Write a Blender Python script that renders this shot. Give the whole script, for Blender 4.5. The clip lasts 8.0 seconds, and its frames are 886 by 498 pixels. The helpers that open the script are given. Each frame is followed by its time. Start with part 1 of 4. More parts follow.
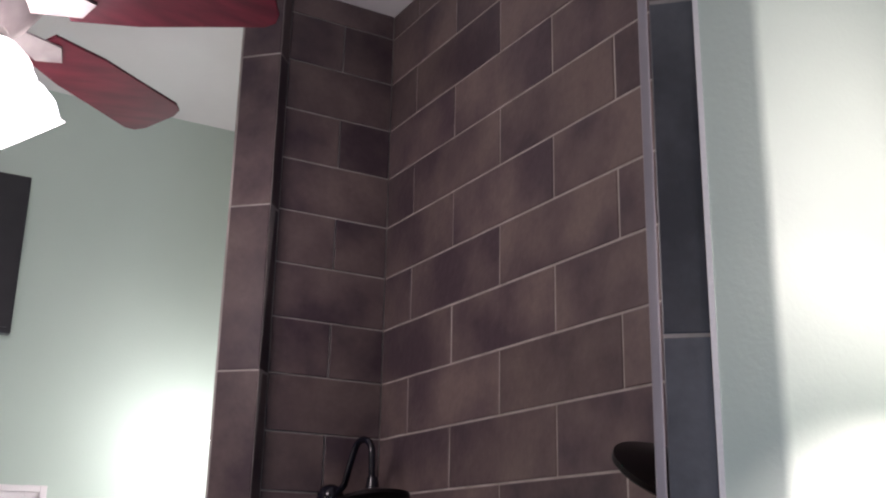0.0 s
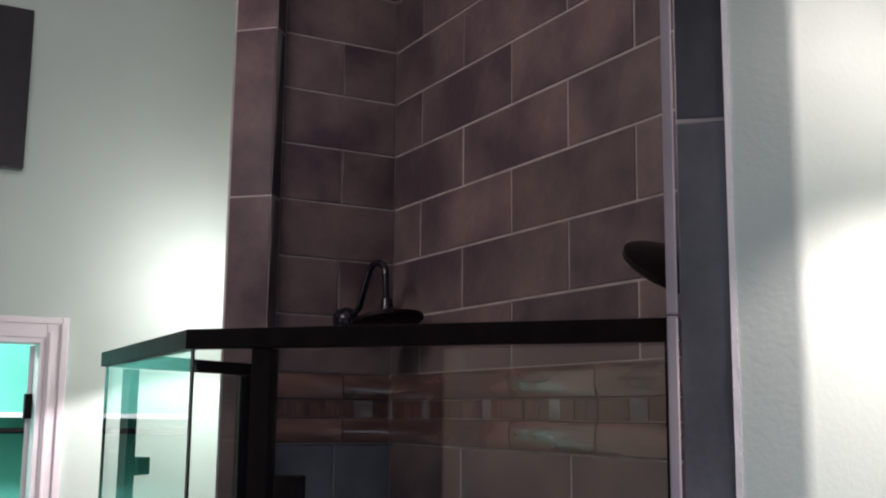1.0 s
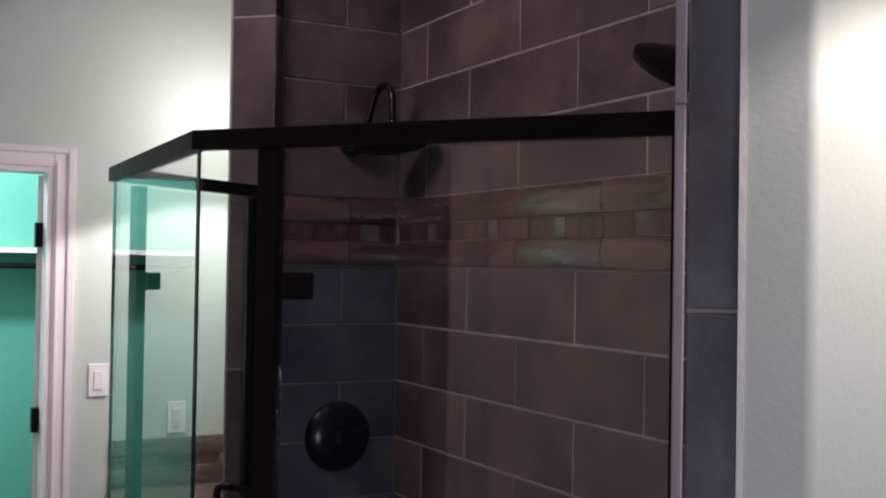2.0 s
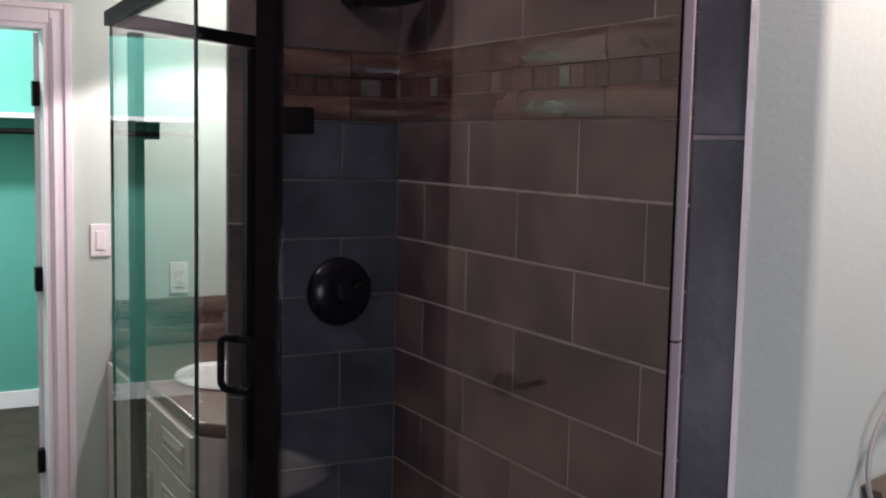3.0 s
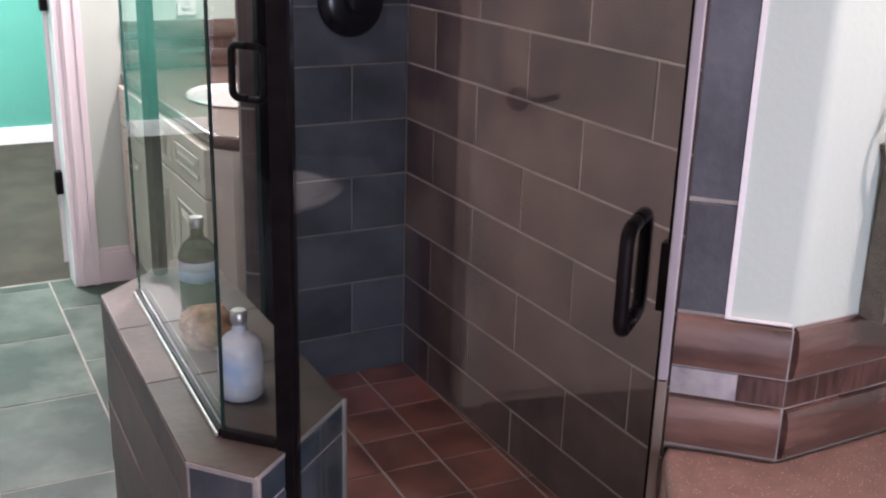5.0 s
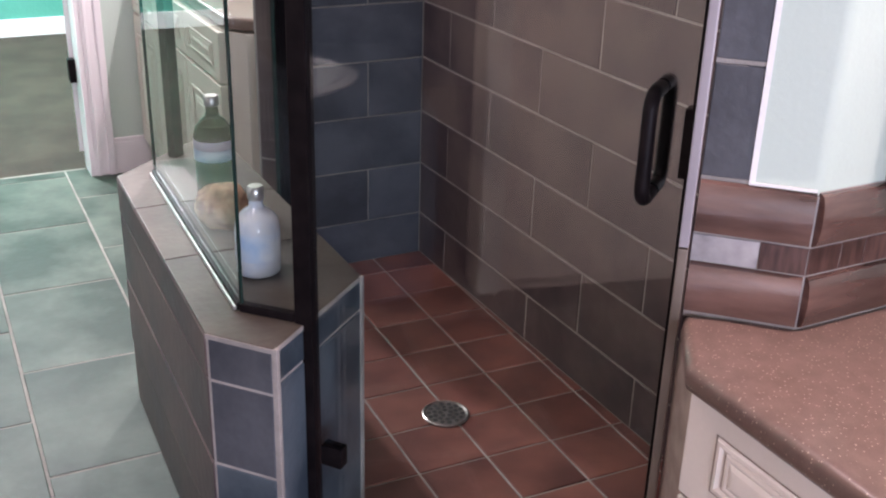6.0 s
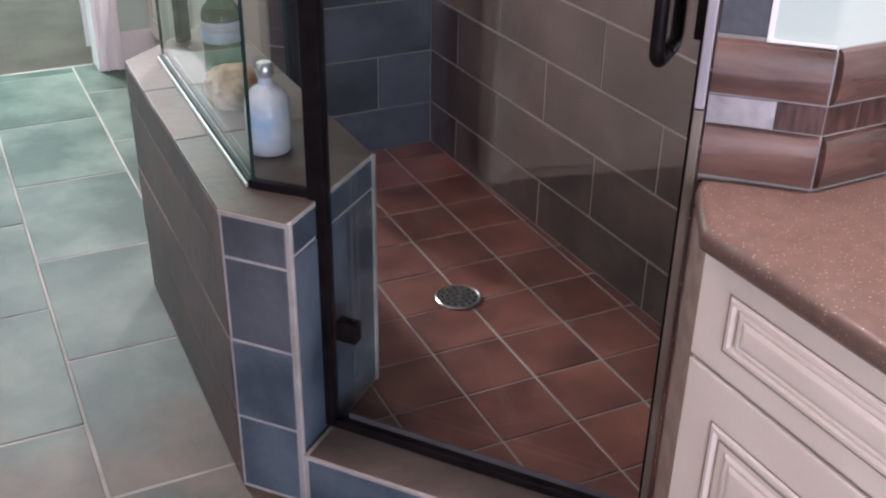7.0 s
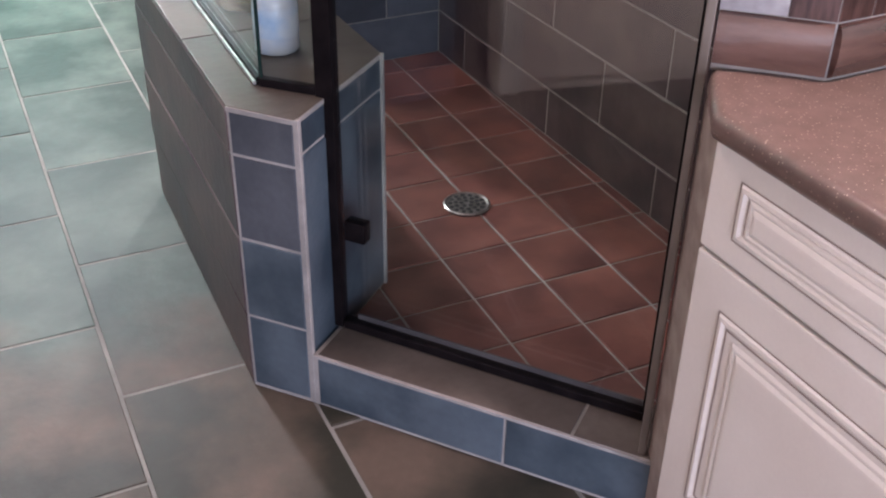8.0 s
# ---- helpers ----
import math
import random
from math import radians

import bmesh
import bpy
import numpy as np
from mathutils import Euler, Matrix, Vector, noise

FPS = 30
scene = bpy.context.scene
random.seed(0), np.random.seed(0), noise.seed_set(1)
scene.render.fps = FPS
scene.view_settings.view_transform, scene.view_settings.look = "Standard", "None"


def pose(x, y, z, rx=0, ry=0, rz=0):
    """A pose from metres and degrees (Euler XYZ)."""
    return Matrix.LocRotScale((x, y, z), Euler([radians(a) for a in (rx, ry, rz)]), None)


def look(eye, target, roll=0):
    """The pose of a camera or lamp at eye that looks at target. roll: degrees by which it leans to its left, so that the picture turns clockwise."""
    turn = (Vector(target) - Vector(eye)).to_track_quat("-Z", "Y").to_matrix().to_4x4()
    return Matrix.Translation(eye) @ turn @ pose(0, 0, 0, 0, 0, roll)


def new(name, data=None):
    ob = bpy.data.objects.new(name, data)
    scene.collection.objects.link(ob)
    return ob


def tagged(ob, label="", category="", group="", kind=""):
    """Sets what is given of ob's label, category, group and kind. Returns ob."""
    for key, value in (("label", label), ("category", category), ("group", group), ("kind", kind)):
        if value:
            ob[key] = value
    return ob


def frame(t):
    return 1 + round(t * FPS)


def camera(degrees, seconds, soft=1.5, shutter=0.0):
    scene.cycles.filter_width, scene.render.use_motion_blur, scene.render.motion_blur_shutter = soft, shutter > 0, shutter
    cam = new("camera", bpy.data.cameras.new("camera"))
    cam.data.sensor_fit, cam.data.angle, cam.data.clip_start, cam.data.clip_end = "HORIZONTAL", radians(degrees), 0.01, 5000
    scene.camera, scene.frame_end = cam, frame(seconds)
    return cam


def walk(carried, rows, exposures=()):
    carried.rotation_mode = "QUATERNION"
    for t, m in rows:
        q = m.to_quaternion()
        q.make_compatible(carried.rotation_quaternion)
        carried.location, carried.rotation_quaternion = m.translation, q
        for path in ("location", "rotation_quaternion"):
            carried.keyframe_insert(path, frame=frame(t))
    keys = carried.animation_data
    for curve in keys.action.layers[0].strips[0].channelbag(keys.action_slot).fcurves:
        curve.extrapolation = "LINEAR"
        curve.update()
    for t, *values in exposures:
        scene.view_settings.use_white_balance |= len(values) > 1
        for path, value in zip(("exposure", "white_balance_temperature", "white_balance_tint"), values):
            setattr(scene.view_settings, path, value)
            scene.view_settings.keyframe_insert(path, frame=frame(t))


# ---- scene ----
cam = camera(45.4, 8.0, soft=2.1)
PATH = [
    (0, (-1.324, -2.636, 1.736), (-0.373, -0.974, 2.316), 1.1),
    (0.5, (-1.308, -2.624, 1.703), (-0.354, -0.925, 2.154), 0.8),
    (1, (-1.297, -2.609, 1.665), (-0.338, -0.882, 1.975), 0.6),
    (1.5, (-1.293, -2.606, 1.627), (-0.332, -0.859, 1.792), 0.7),
    (3, (-1.286, -2.591, 1.532), (-0.326, -0.847, 1.337), 1.2),
    (3.5, (-1.287, -2.594, 1.502), (-0.336, -0.862, 1.198), 1.2),
    (4, (-1.287, -2.598, 1.47), (-0.349, -0.885, 1.04), 1.2),
    (4.5, (-1.288, -2.594, 1.436), (-0.363, -0.904, 0.899), 1.4),
    (6, (-1.295, -2.593, 1.357), (-0.439, -0.974, 0.553), 1.7),
    (6.5, (-1.297, -2.598, 1.332), (-0.465, -1.005, 0.453), 1.2),
    (7, (-1.303, -2.608, 1.306), (-0.498, -1.049, 0.346), 1.0),
    (7.5, (-1.308, -2.618, 1.286), (-0.525, -1.085, 0.267), 1.0),
    (8, (-1.315, -2.626, 1.265), (-0.551, -1.124, 0.187), 1.0),
]
EXPOSURES = ((0.0, -0.05, 6250, 25), (0.5, -0.1, 6250, 25), (1.5, -0.62, 6400, 29), (3.0, -0.42, 6550, 36), (3.5, -0.22, 6550, 37), (4.5, 0.45, 6600, 40), (6.0, 1.1, 6400, 34), (8.0, 1.15, 6250, 32))
walk(cam, [(t, look(e, g, r)) for t, e, g, r in PATH], EXPOSURES)

# ---- world and lights ----
world = bpy.data.worlds.new("world")
scene.world = world
world.use_nodes = True
wn = world.node_tree
sky = wn.nodes.new("ShaderNodeTexSky")
sky.sky_type = 'NISHITA'
sky.sun_disc = False
sky.sun_elevation, sky.sun_rotation = radians(30), radians(200)
wn.links.new(sky.outputs[0], wn.nodes["Background"].inputs[0])
wn.nodes["Background"].inputs[1].default_value = 0.1


def lamp(name, kind, at, energy, color, size=0.1, target=None, size_y=None, spot=None):
    data = bpy.data.lights.new(name, kind)
    data.energy, data.color = energy, color
    if kind == 'AREA':
        data.size = size
        if size_y:
            data.shape, data.size_y = 'RECTANGLE', size_y
    else:
        data.shadow_soft_size = size
    if kind == 'SPOT':
        data.spot_size, data.spot_blend = radians(spot), 0.12
    ob = new(name, data)
    ob.matrix_world = look(at, target) if target else Matrix.Translation(at)
    return ob


FAN_AT = (-1.215, -0.650, 2.735)
WARM, COOL = (1.0, 0.96, 0.90), (0.66, 0.82, 1.0)
lamp("fan_lamp", 'POINT', (FAN_AT[0], FAN_AT[1], FAN_AT[2] - 0.19), 30, (1.0, 0.90, 0.84), 0.20)
lamp("far_vanity_lamp", 'SPOT', (-0.16, 0.78, 2.08), 64, WARM, 0.03, (-0.16, 0.78, 0), spot=122)
lamp("far_vanity_glow", 'POINT', (-0.16, 0.94, 2.12), 11, WARM, 0.05)
lamp("near_vanity_lamp", 'SPOT', (-0.16, -2.10, 2.13), 42, (1.0, 0.85, 0.77), 0.04, (-0.16, -2.10, 0), spot=112)
lamp("near_vanity_glow", 'POINT', (-0.16, -2.10, 2.22), 17, (1.0, 0.85, 0.77), 0.04)
lamp("closet_lamp", 'POINT', (-1.2, 2.5, 2.6), 290, (0.95, 1.0, 0.95), 0.12)
# fill lamp without a known source, added to lift cabinets, ledge and floor
lamp("west_window_daylight", 'AREA', (-4.15, -0.45, 1.55), 9, (1.0, 0.92, 0.80), 1.5, (0.0, -0.9, 0.6), size_y=1.3)
lamp("window_daylight", 'AREA', (-1.25, -4.16, 0.75), 28, COOL, 1.2, (-1.05, 0.0, 0.30), size_y=0.8)

# ---- materials ----


def mat(name, base, rough=0.5, metal=0.0, second=None, scale=6.0, detail=5.0, bump=0.0, bump_scale=60.0, per_piece=0.0,
        grain=0.0, grain_scale=180.0, rough_var=0.0, spec=0.5, contrast=(0.35, 0.65), stretch=(1, 1, 1), coat=0.0):
    m = bpy.data.materials.new(name)
    m.use_nodes = True
    nt = m.node_tree
    N, L = nt.nodes, nt.links
    bsdf = N["Principled BSDF"]
    bsdf.inputs["Roughness"].default_value = rough
    bsdf.inputs["Metallic"].default_value = metal
    bsdf.inputs["Specular IOR Level"].default_value = spec
    bsdf.inputs["Coat Weight"].default_value = coat
    geo = N.new("ShaderNodeNewGeometry")
    info = N.new("ShaderNodeObjectInfo")
    shift = N.new("ShaderNodeVectorMath")
    shift.operation = 'MULTIPLY_ADD'
    shift.inputs[1].default_value = stretch
    spread = N.new("ShaderNodeCombineXYZ")
    mul = N.new("ShaderNodeMath")
    mul.operation = 'MULTIPLY'
    mul.inputs[1].default_value = 37.0 if per_piece else 0.0
    L.new(info.outputs["Random"], mul.inputs[0])
    for k in range(3):
        L.new(mul.outputs[0], spread.inputs[k])
    L.new(geo.outputs["Position"], shift.inputs[0])
    L.new(spread.outputs[0], shift.inputs[2])
    n1 = N.new("ShaderNodeTexNoise")
    n1.inputs["Scale"].default_value, n1.inputs["Detail"].default_value = scale, detail
    L.new(shift.outputs[0], n1.inputs["Vector"])
    ramp = N.new("ShaderNodeMapRange")
    ramp.inputs["From Min"].default_value, ramp.inputs["From Max"].default_value = contrast
    L.new(n1.outputs["Fac"], ramp.inputs["Value"])
    mix = N.new("ShaderNodeMix")
    mix.data_type = 'RGBA'
    mix.inputs["A"].default_value = (*base, 1)
    mix.inputs["B"].default_value = (*(second or base), 1)
    L.new(ramp.outputs[0], mix.inputs["Factor"])
    out = mix.outputs["Result"]
    n2 = N.new("ShaderNodeTexNoise")
    n2.inputs["Scale"].default_value, n2.inputs["Detail"].default_value = grain_scale, 4.0
    L.new(shift.outputs[0], n2.inputs["Vector"])
    if grain or per_piece:
        val = N.new("ShaderNodeMath")
        val.operation = 'MULTIPLY_ADD'
        val.inputs[1].default_value = grain * 2
        val.inputs[2].default_value = 1.0 - grain
        L.new(n2.outputs["Fac"], val.inputs[0])
        pv = N.new("ShaderNodeMath")
        pv.operation = 'MULTIPLY_ADD'
        pv.inputs[1].default_value = per_piece
        pv.inputs[2].default_value = 1.0 - per_piece / 2
        L.new(info.outputs["Random"], pv.inputs[0])
        both = N.new("ShaderNodeMath")
        both.operation = 'MULTIPLY'
        L.new(val.outputs[0], both.inputs[0])
        L.new(pv.outputs[0], both.inputs[1])
        hsv = N.new("ShaderNodeHueSaturation")
        L.new(both.outputs[0], hsv.inputs["Value"])
        L.new(out, hsv.inputs["Color"])
        out = hsv.outputs["Color"]
    L.new(out, bsdf.inputs["Base Color"])
    if rough_var:
        rr = N.new("ShaderNodeMath")
        rr.operation = 'MULTIPLY_ADD'
        rr.inputs[1].default_value, rr.inputs[2].default_value = rough_var * 2, rough - rough_var
        L.new(n1.outputs["Fac"], rr.inputs[0])
        L.new(rr.outputs[0], bsdf.inputs["Roughness"])
    if bump:
        n3 = N.new("ShaderNodeTexNoise")
        n3.inputs["Scale"].default_value, n3.inputs["Detail"].default_value = bump_scale, 3.0
        L.new(shift.outputs[0], n3.inputs["Vector"])
        b = N.new("ShaderNodeBump")
        b.inputs["Strength"].default_value, b.inputs["Distance"].default_value = bump, 0.004
        L.new(n3.outputs["Fac"], b.inputs["Height"])
        L.new(b.outputs[0], bsdf.inputs["Normal"])
    return m


def glass_mat(name, tint, ior=1.5):
    m = bpy.data.materials.new(name)
    m.use_nodes = True
    N, L = m.node_tree.nodes, m.node_tree.links
    N.remove(N["Principled BSDF"])
    tr, gl = N.new("ShaderNodeBsdfTransparent"), N.new("ShaderNodeBsdfGlossy")
    lw, pw, fr, mx = N.new("ShaderNodeLayerWeight"), N.new("ShaderNodeMath"), N.new("ShaderNodeMath"), N.new("ShaderNodeMixShader")
    pw.operation, fr.operation = 'POWER', 'MULTIPLY_ADD'
    pw.inputs[1].default_value = 5.0
    fr.inputs[1].default_value, fr.inputs[2].default_value = 0.45, 0.078
    L.new(lw.outputs["Facing"], pw.inputs[0])
    L.new(pw.outputs[0], fr.inputs[0])
    tr.inputs[0].default_value = (*tint, 1)
    gl.inputs["Roughness"].default_value = 0.0
    L.new(fr.outputs[0], mx.inputs[0])
    L.new(tr.outputs[0], mx.inputs[1])
    L.new(gl.outputs[0], mx.inputs[2])
    L.new(mx.outputs[0], N["Material Output"].inputs[0])
    return m


def glow_mat(name, color, strength):
    m = bpy.data.materials.new(name)
    m.use_nodes = True
    b = m.node_tree.nodes["Principled BSDF"]
    b.inputs["Base Color"].default_value = (*color, 1)
    b.inputs["Emission Color"].default_value = (*color, 1)
    b.inputs["Emission Strength"].default_value = strength
    return m


TILE = mat("slate_brown_tile", (0.055, 0.038, 0.045), 0.40, second=(0.132, 0.097, 0.090), spec=0.24, scale=4.5, detail=8, contrast=(0.38, 0.64), bump=0.25, bump_scale=45,
           per_piece=0.26, grain=0.16, grain_scale=70, rough_var=0.10)
# lighter copy of the brown slate; light from overhead is in its colour
TOP_LIT_TILE = mat("top_lit_slate_tile", (0.064, 0.049, 0.040), 0.42, second=(0.130, 0.101, 0.083), spec=0.3, scale=4.5, detail=8, contrast=(0.36, 0.66), bump=0.25,
                 bump_scale=45, per_piece=0.2, grain=0.16, grain_scale=70, rough_var=0.10)
GROUT = mat("pale_grout", (0.37, 0.335, 0.31), 0.9, second=(0.26, 0.235, 0.215), scale=14, bump=0.3, bump_scale=300, grain=0.12)
FLOOR_GROUT = mat("grey_floor_grout", (0.23, 0.22, 0.195), 0.9, second=(0.155, 0.15, 0.135), scale=9, bump=0.3, bump_scale=300, grain=0.15)
FLOOR_TILE = mat("cloudy_floor_slate", (0.021, 0.037, 0.028), 0.55, second=(0.080, 0.106, 0.086), spec=0.22, scale=4.2, detail=9, contrast=(0.38, 0.64), bump=0.25,
                 bump_scale=28, per_piece=0.12, grain=0.12, grain_scale=60, rough_var=0.08)
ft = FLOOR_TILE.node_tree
# light put into colour: green bounce turns to warm brown by the vanity, noise-broken
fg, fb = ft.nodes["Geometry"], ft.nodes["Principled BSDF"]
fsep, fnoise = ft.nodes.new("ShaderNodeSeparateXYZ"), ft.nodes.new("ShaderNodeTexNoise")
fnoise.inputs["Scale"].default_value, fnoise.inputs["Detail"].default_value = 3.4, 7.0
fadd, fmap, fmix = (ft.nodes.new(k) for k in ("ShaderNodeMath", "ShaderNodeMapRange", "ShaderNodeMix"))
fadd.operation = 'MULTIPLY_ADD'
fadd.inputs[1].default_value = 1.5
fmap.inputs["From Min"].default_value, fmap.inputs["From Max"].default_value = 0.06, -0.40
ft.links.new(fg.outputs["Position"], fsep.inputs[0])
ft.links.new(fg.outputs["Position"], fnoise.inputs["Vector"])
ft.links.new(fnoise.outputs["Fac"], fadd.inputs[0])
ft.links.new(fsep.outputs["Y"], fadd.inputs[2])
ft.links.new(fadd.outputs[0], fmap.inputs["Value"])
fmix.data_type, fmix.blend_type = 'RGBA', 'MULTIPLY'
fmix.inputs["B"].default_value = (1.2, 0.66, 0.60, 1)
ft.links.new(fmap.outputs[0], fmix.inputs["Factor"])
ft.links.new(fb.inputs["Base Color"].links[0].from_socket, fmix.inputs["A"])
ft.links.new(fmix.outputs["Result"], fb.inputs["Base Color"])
BEIGE = mat("warm_beige_paint", (0.57, 0.44, 0.355), 0.6, second=(0.61, 0.48, 0.39), scale=2, bump=0.14, bump_scale=120)
# the brown slate again, with cool window daylight put into its colour
COOL_LIT_TILE = mat("cool_lit_slate_tile", (0.036, 0.052, 0.066), 0.40, second=(0.088, 0.112, 0.131), scale=6.0, detail=9, contrast=(0.40, 0.62), bump=0.25, bump_scale=45,
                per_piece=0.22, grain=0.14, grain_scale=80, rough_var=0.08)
# darker copy of the slate, tinted blue for daylight through the glass
COOL_LIT_VALVE_TILE = mat("cool_lit_valve_slate", (0.041, 0.048, 0.064), 0.40, second=(0.094, 0.106, 0.132), scale=5.0, detail=8, contrast=(0.38, 0.64), bump=0.25, bump_scale=45,
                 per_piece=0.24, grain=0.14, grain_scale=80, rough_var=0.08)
# weaker daylight tint painted into another copy of the slate
HALF_COOL_LIT_TILE = mat("half_cool_lit_slate_tile", (0.040, 0.044, 0.053), 0.40, second=(0.090, 0.095, 0.107), scale=5.0, detail=8, contrast=(0.38, 0.64), bump=0.25, bump_scale=45,
                  per_piece=0.22, grain=0.14, grain_scale=80, rough_var=0.08)
EDGE_TAN = mat("tan_edge_trim", (0.125, 0.098, 0.077), 0.45, second=(0.19, 0.15, 0.12), scale=9)
SEAL = mat("mauve_grey_seal", (0.085, 0.070, 0.076), 0.35, second=(0.12, 0.10, 0.105), scale=20)
EDGE_TRIM = mat("mauve_grey_trim", (0.27, 0.245, 0.265), 0.4, second=(0.33, 0.30, 0.32), scale=6)
PAN_TILE = mat("red_clay_tile", (0.108, 0.034, 0.029), 0.38, second=(0.245, 0.086, 0.064), scale=6, detail=8, contrast=(0.36, 0.66), bump=0.2, bump_scale=60,
               per_piece=0.26, grain=0.14, grain_scale=90, rough_var=0.06)
LINER = mat("glazed_brown_liner", (0.048, 0.023, 0.019), 0.16, spec=0.9, coat=0.7, second=(0.165, 0.092, 0.075), scale=7, detail=6, per_piece=0.2, grain=0.08,
            bump=0.12, bump_scale=40, stretch=(0.6, 0.6, 3.0))
MOSAIC_DARK = mat("dark_glass_mosaic", (0.045, 0.020, 0.017), 0.28, second=(0.11, 0.055, 0.045), scale=22, per_piece=0.6, stretch=(6, 6, 1))
MOSAIC_MID = mat("smoky_glass_mosaic", (0.10, 0.085, 0.085), 0.18, second=(0.19, 0.165, 0.165), scale=22, per_piece=0.5)
MOSAIC_PALE = mat("pale_glass_mosaic", (0.22, 0.205, 0.21), 0.15, second=(0.40, 0.375, 0.38), scale=22, per_piece=0.3)
SAGE = mat("sage_green_paint", (0.462, 0.553, 0.490), 0.62, second=(0.492, 0.580, 0.516), scale=1.6, bump=0.09, bump_scale=120, grain=0.02)
WHITE_WALL = mat("white_ceiling_paint", (0.78, 0.77, 0.76), 0.8, second=(0.72, 0.71, 0.70), scale=2, bump=0.3, bump_scale=60)
TRIM = mat("white_trim_paint", (0.78, 0.73, 0.74), 0.38, second=(0.72, 0.67, 0.68), scale=3, bump=0.05)
# shade of the dim west side, given as a wall colour
DARK_ROOM = mat("dark_room_shade", (0.030, 0.038, 0.058), 0.7, second=(0.040, 0.050, 0.072), scale=2, bump=0.14, bump_scale=120)
TEAL = mat("teal_paint", (0.055, 0.29, 0.235), 0.6, second=(0.07, 0.32, 0.26), scale=2, bump=0.3, bump_scale=80)
CARPET = mat("dark_brown_carpet", (0.024, 0.020, 0.013), 0.95, second=(0.040, 0.034, 0.023), scale=5, bump=0.5, bump_scale=260, grain=0.12, grain_scale=300)
BRONZE = mat("oil_rubbed_bronze", (0.006, 0.0045, 0.005), 0.40, metal=0.0, second=(0.011, 0.008, 0.0085), spec=0.07, scale=30, rough_var=0.08)
BLACK_PLASTIC = mat("black_plastic", (0.012, 0.012, 0.016), 0.35, second=(0.02, 0.02, 0.024), scale=9)
CHROME = mat("brushed_chrome", (0.72, 0.71, 0.70), 0.30, metal=0.7, second=(0.5, 0.49, 0.48), scale=40)
DRAIN_METAL = mat("dull_drain_metal", (0.20, 0.17, 0.155), 0.28, metal=0.85, second=(0.42, 0.38, 0.36), scale=60)
GLASS = glass_mat("green_tinted_glass", (0.955, 0.985, 0.975))
GLASS_EDGE = mat("dark_glass_edge", (0.010, 0.024, 0.021), 0.15, second=(0.018, 0.045, 0.038), scale=12)
COUNTER = mat("speckled_brown_stone", (0.138, 0.086, 0.070), 0.30, second=(0.174, 0.111, 0.092), scale=40, detail=8, grain=0.22, grain_scale=420)
fl = COUNTER.node_tree
fn, fm, fx = fl.nodes.new("ShaderNodeTexVoronoi"), fl.nodes.new("ShaderNodeMapRange"), fl.nodes.new("ShaderNodeMix")
fx.data_type = 'RGBA'
fn.inputs["Scale"].default_value = 170.0
fm.inputs["From Min"].default_value, fm.inputs["From Max"].default_value = 0.20, 0.11
fx.inputs["B"].default_value = (0.43, 0.325, 0.27, 1)
old = fl.nodes["Principled BSDF"].inputs["Base Color"].links[0].from_socket
fl.links.new(fl.nodes["Geometry"].outputs["Position"], fn.inputs["Vector"])
fl.links.new(fn.outputs["Distance"], fm.inputs["Value"])
fl.links.new(fm.outputs[0], fx.inputs["Factor"])
fl.links.new(old, fx.inputs["A"])
fl.links.new(fx.outputs["Result"], fl.nodes["Principled BSDF"].inputs["Base Color"])
CREAM = mat("glazed_cream_paint", (0.62, 0.545, 0.475), 0.36, second=(0.56, 0.48, 0.41), scale=4, grain=0.04, bump=0.06, bump_scale=30)
GLAZE = mat("brown_glaze_line", (0.23, 0.17, 0.14), 0.5, second=(0.33, 0.26, 0.22), scale=30)
PORCELAIN = mat("white_porcelain", (0.80, 0.78, 0.75), 0.10, second=(0.77, 0.75, 0.72), scale=3)
MAHOGANY = mat("red_mahogany", (0.045, 0.004, 0.009), 0.5, second=(0.080, 0.009, 0.018), scale=8, detail=8, stretch=(1, 5, 1), grain=0.1, spec=0.25)
PEWTER = mat("pewter_metal", (0.24, 0.21, 0.21), 0.35, metal=0.6, second=(0.4, 0.36, 0.36), scale=12)
GLOBE = glow_mat("lit_frosted_globe", (1.0, 0.95, 0.90), 5.0)
BULB = glow_mat("lit_bulb", (1.0, 0.82, 0.45), 12.0)
SALT = mat("white_bath_salt", (0.76, 0.74, 0.74), 0.16, second=(0.56, 0.62, 0.74), scale=25, grain=0.15, grain_scale=160)
SALT_LABEL = mat("printed_white_label", (0.42, 0.56, 0.78), 0.2, second=(0.72, 0.75, 0.80), contrast=(0.36, 0.64), scale=22)
LILAC_LABEL = mat("pale_lilac_label", (0.50, 0.52, 0.66), 0.5, second=(0.58, 0.60, 0.72), scale=20)
BLUE_LABEL = mat("pale_blue_label", (0.30, 0.48, 0.72), 0.5, second=(0.52, 0.64, 0.78), scale=20)
GREEN_GLASS = mat("green_bottle_glass", (0.11, 0.17, 0.085), 0.05, second=(0.17, 0.24, 0.13), scale=9)
gb = GREEN_GLASS.node_tree.nodes["Principled BSDF"]
gb.inputs["Transmission Weight"].default_value, gb.inputs["IOR"].default_value = 0.7, 1.40
SPONGE = mat("tan_sea_sponge", (0.66, 0.41, 0.25), 0.95, second=(0.33, 0.18, 0.11), scale=40, bump=1.0, bump_scale=120)
SWITCH = mat("white_plastic", (0.80, 0.78, 0.76), 0.3, second=(0.78, 0.76, 0.74), scale=5)
TOWEL = mat("olive_grey_terry", (0.105, 0.098, 0.076), 0.95, second=(0.16, 0.148, 0.116), scale=30, bump=1.0, bump_scale=350)
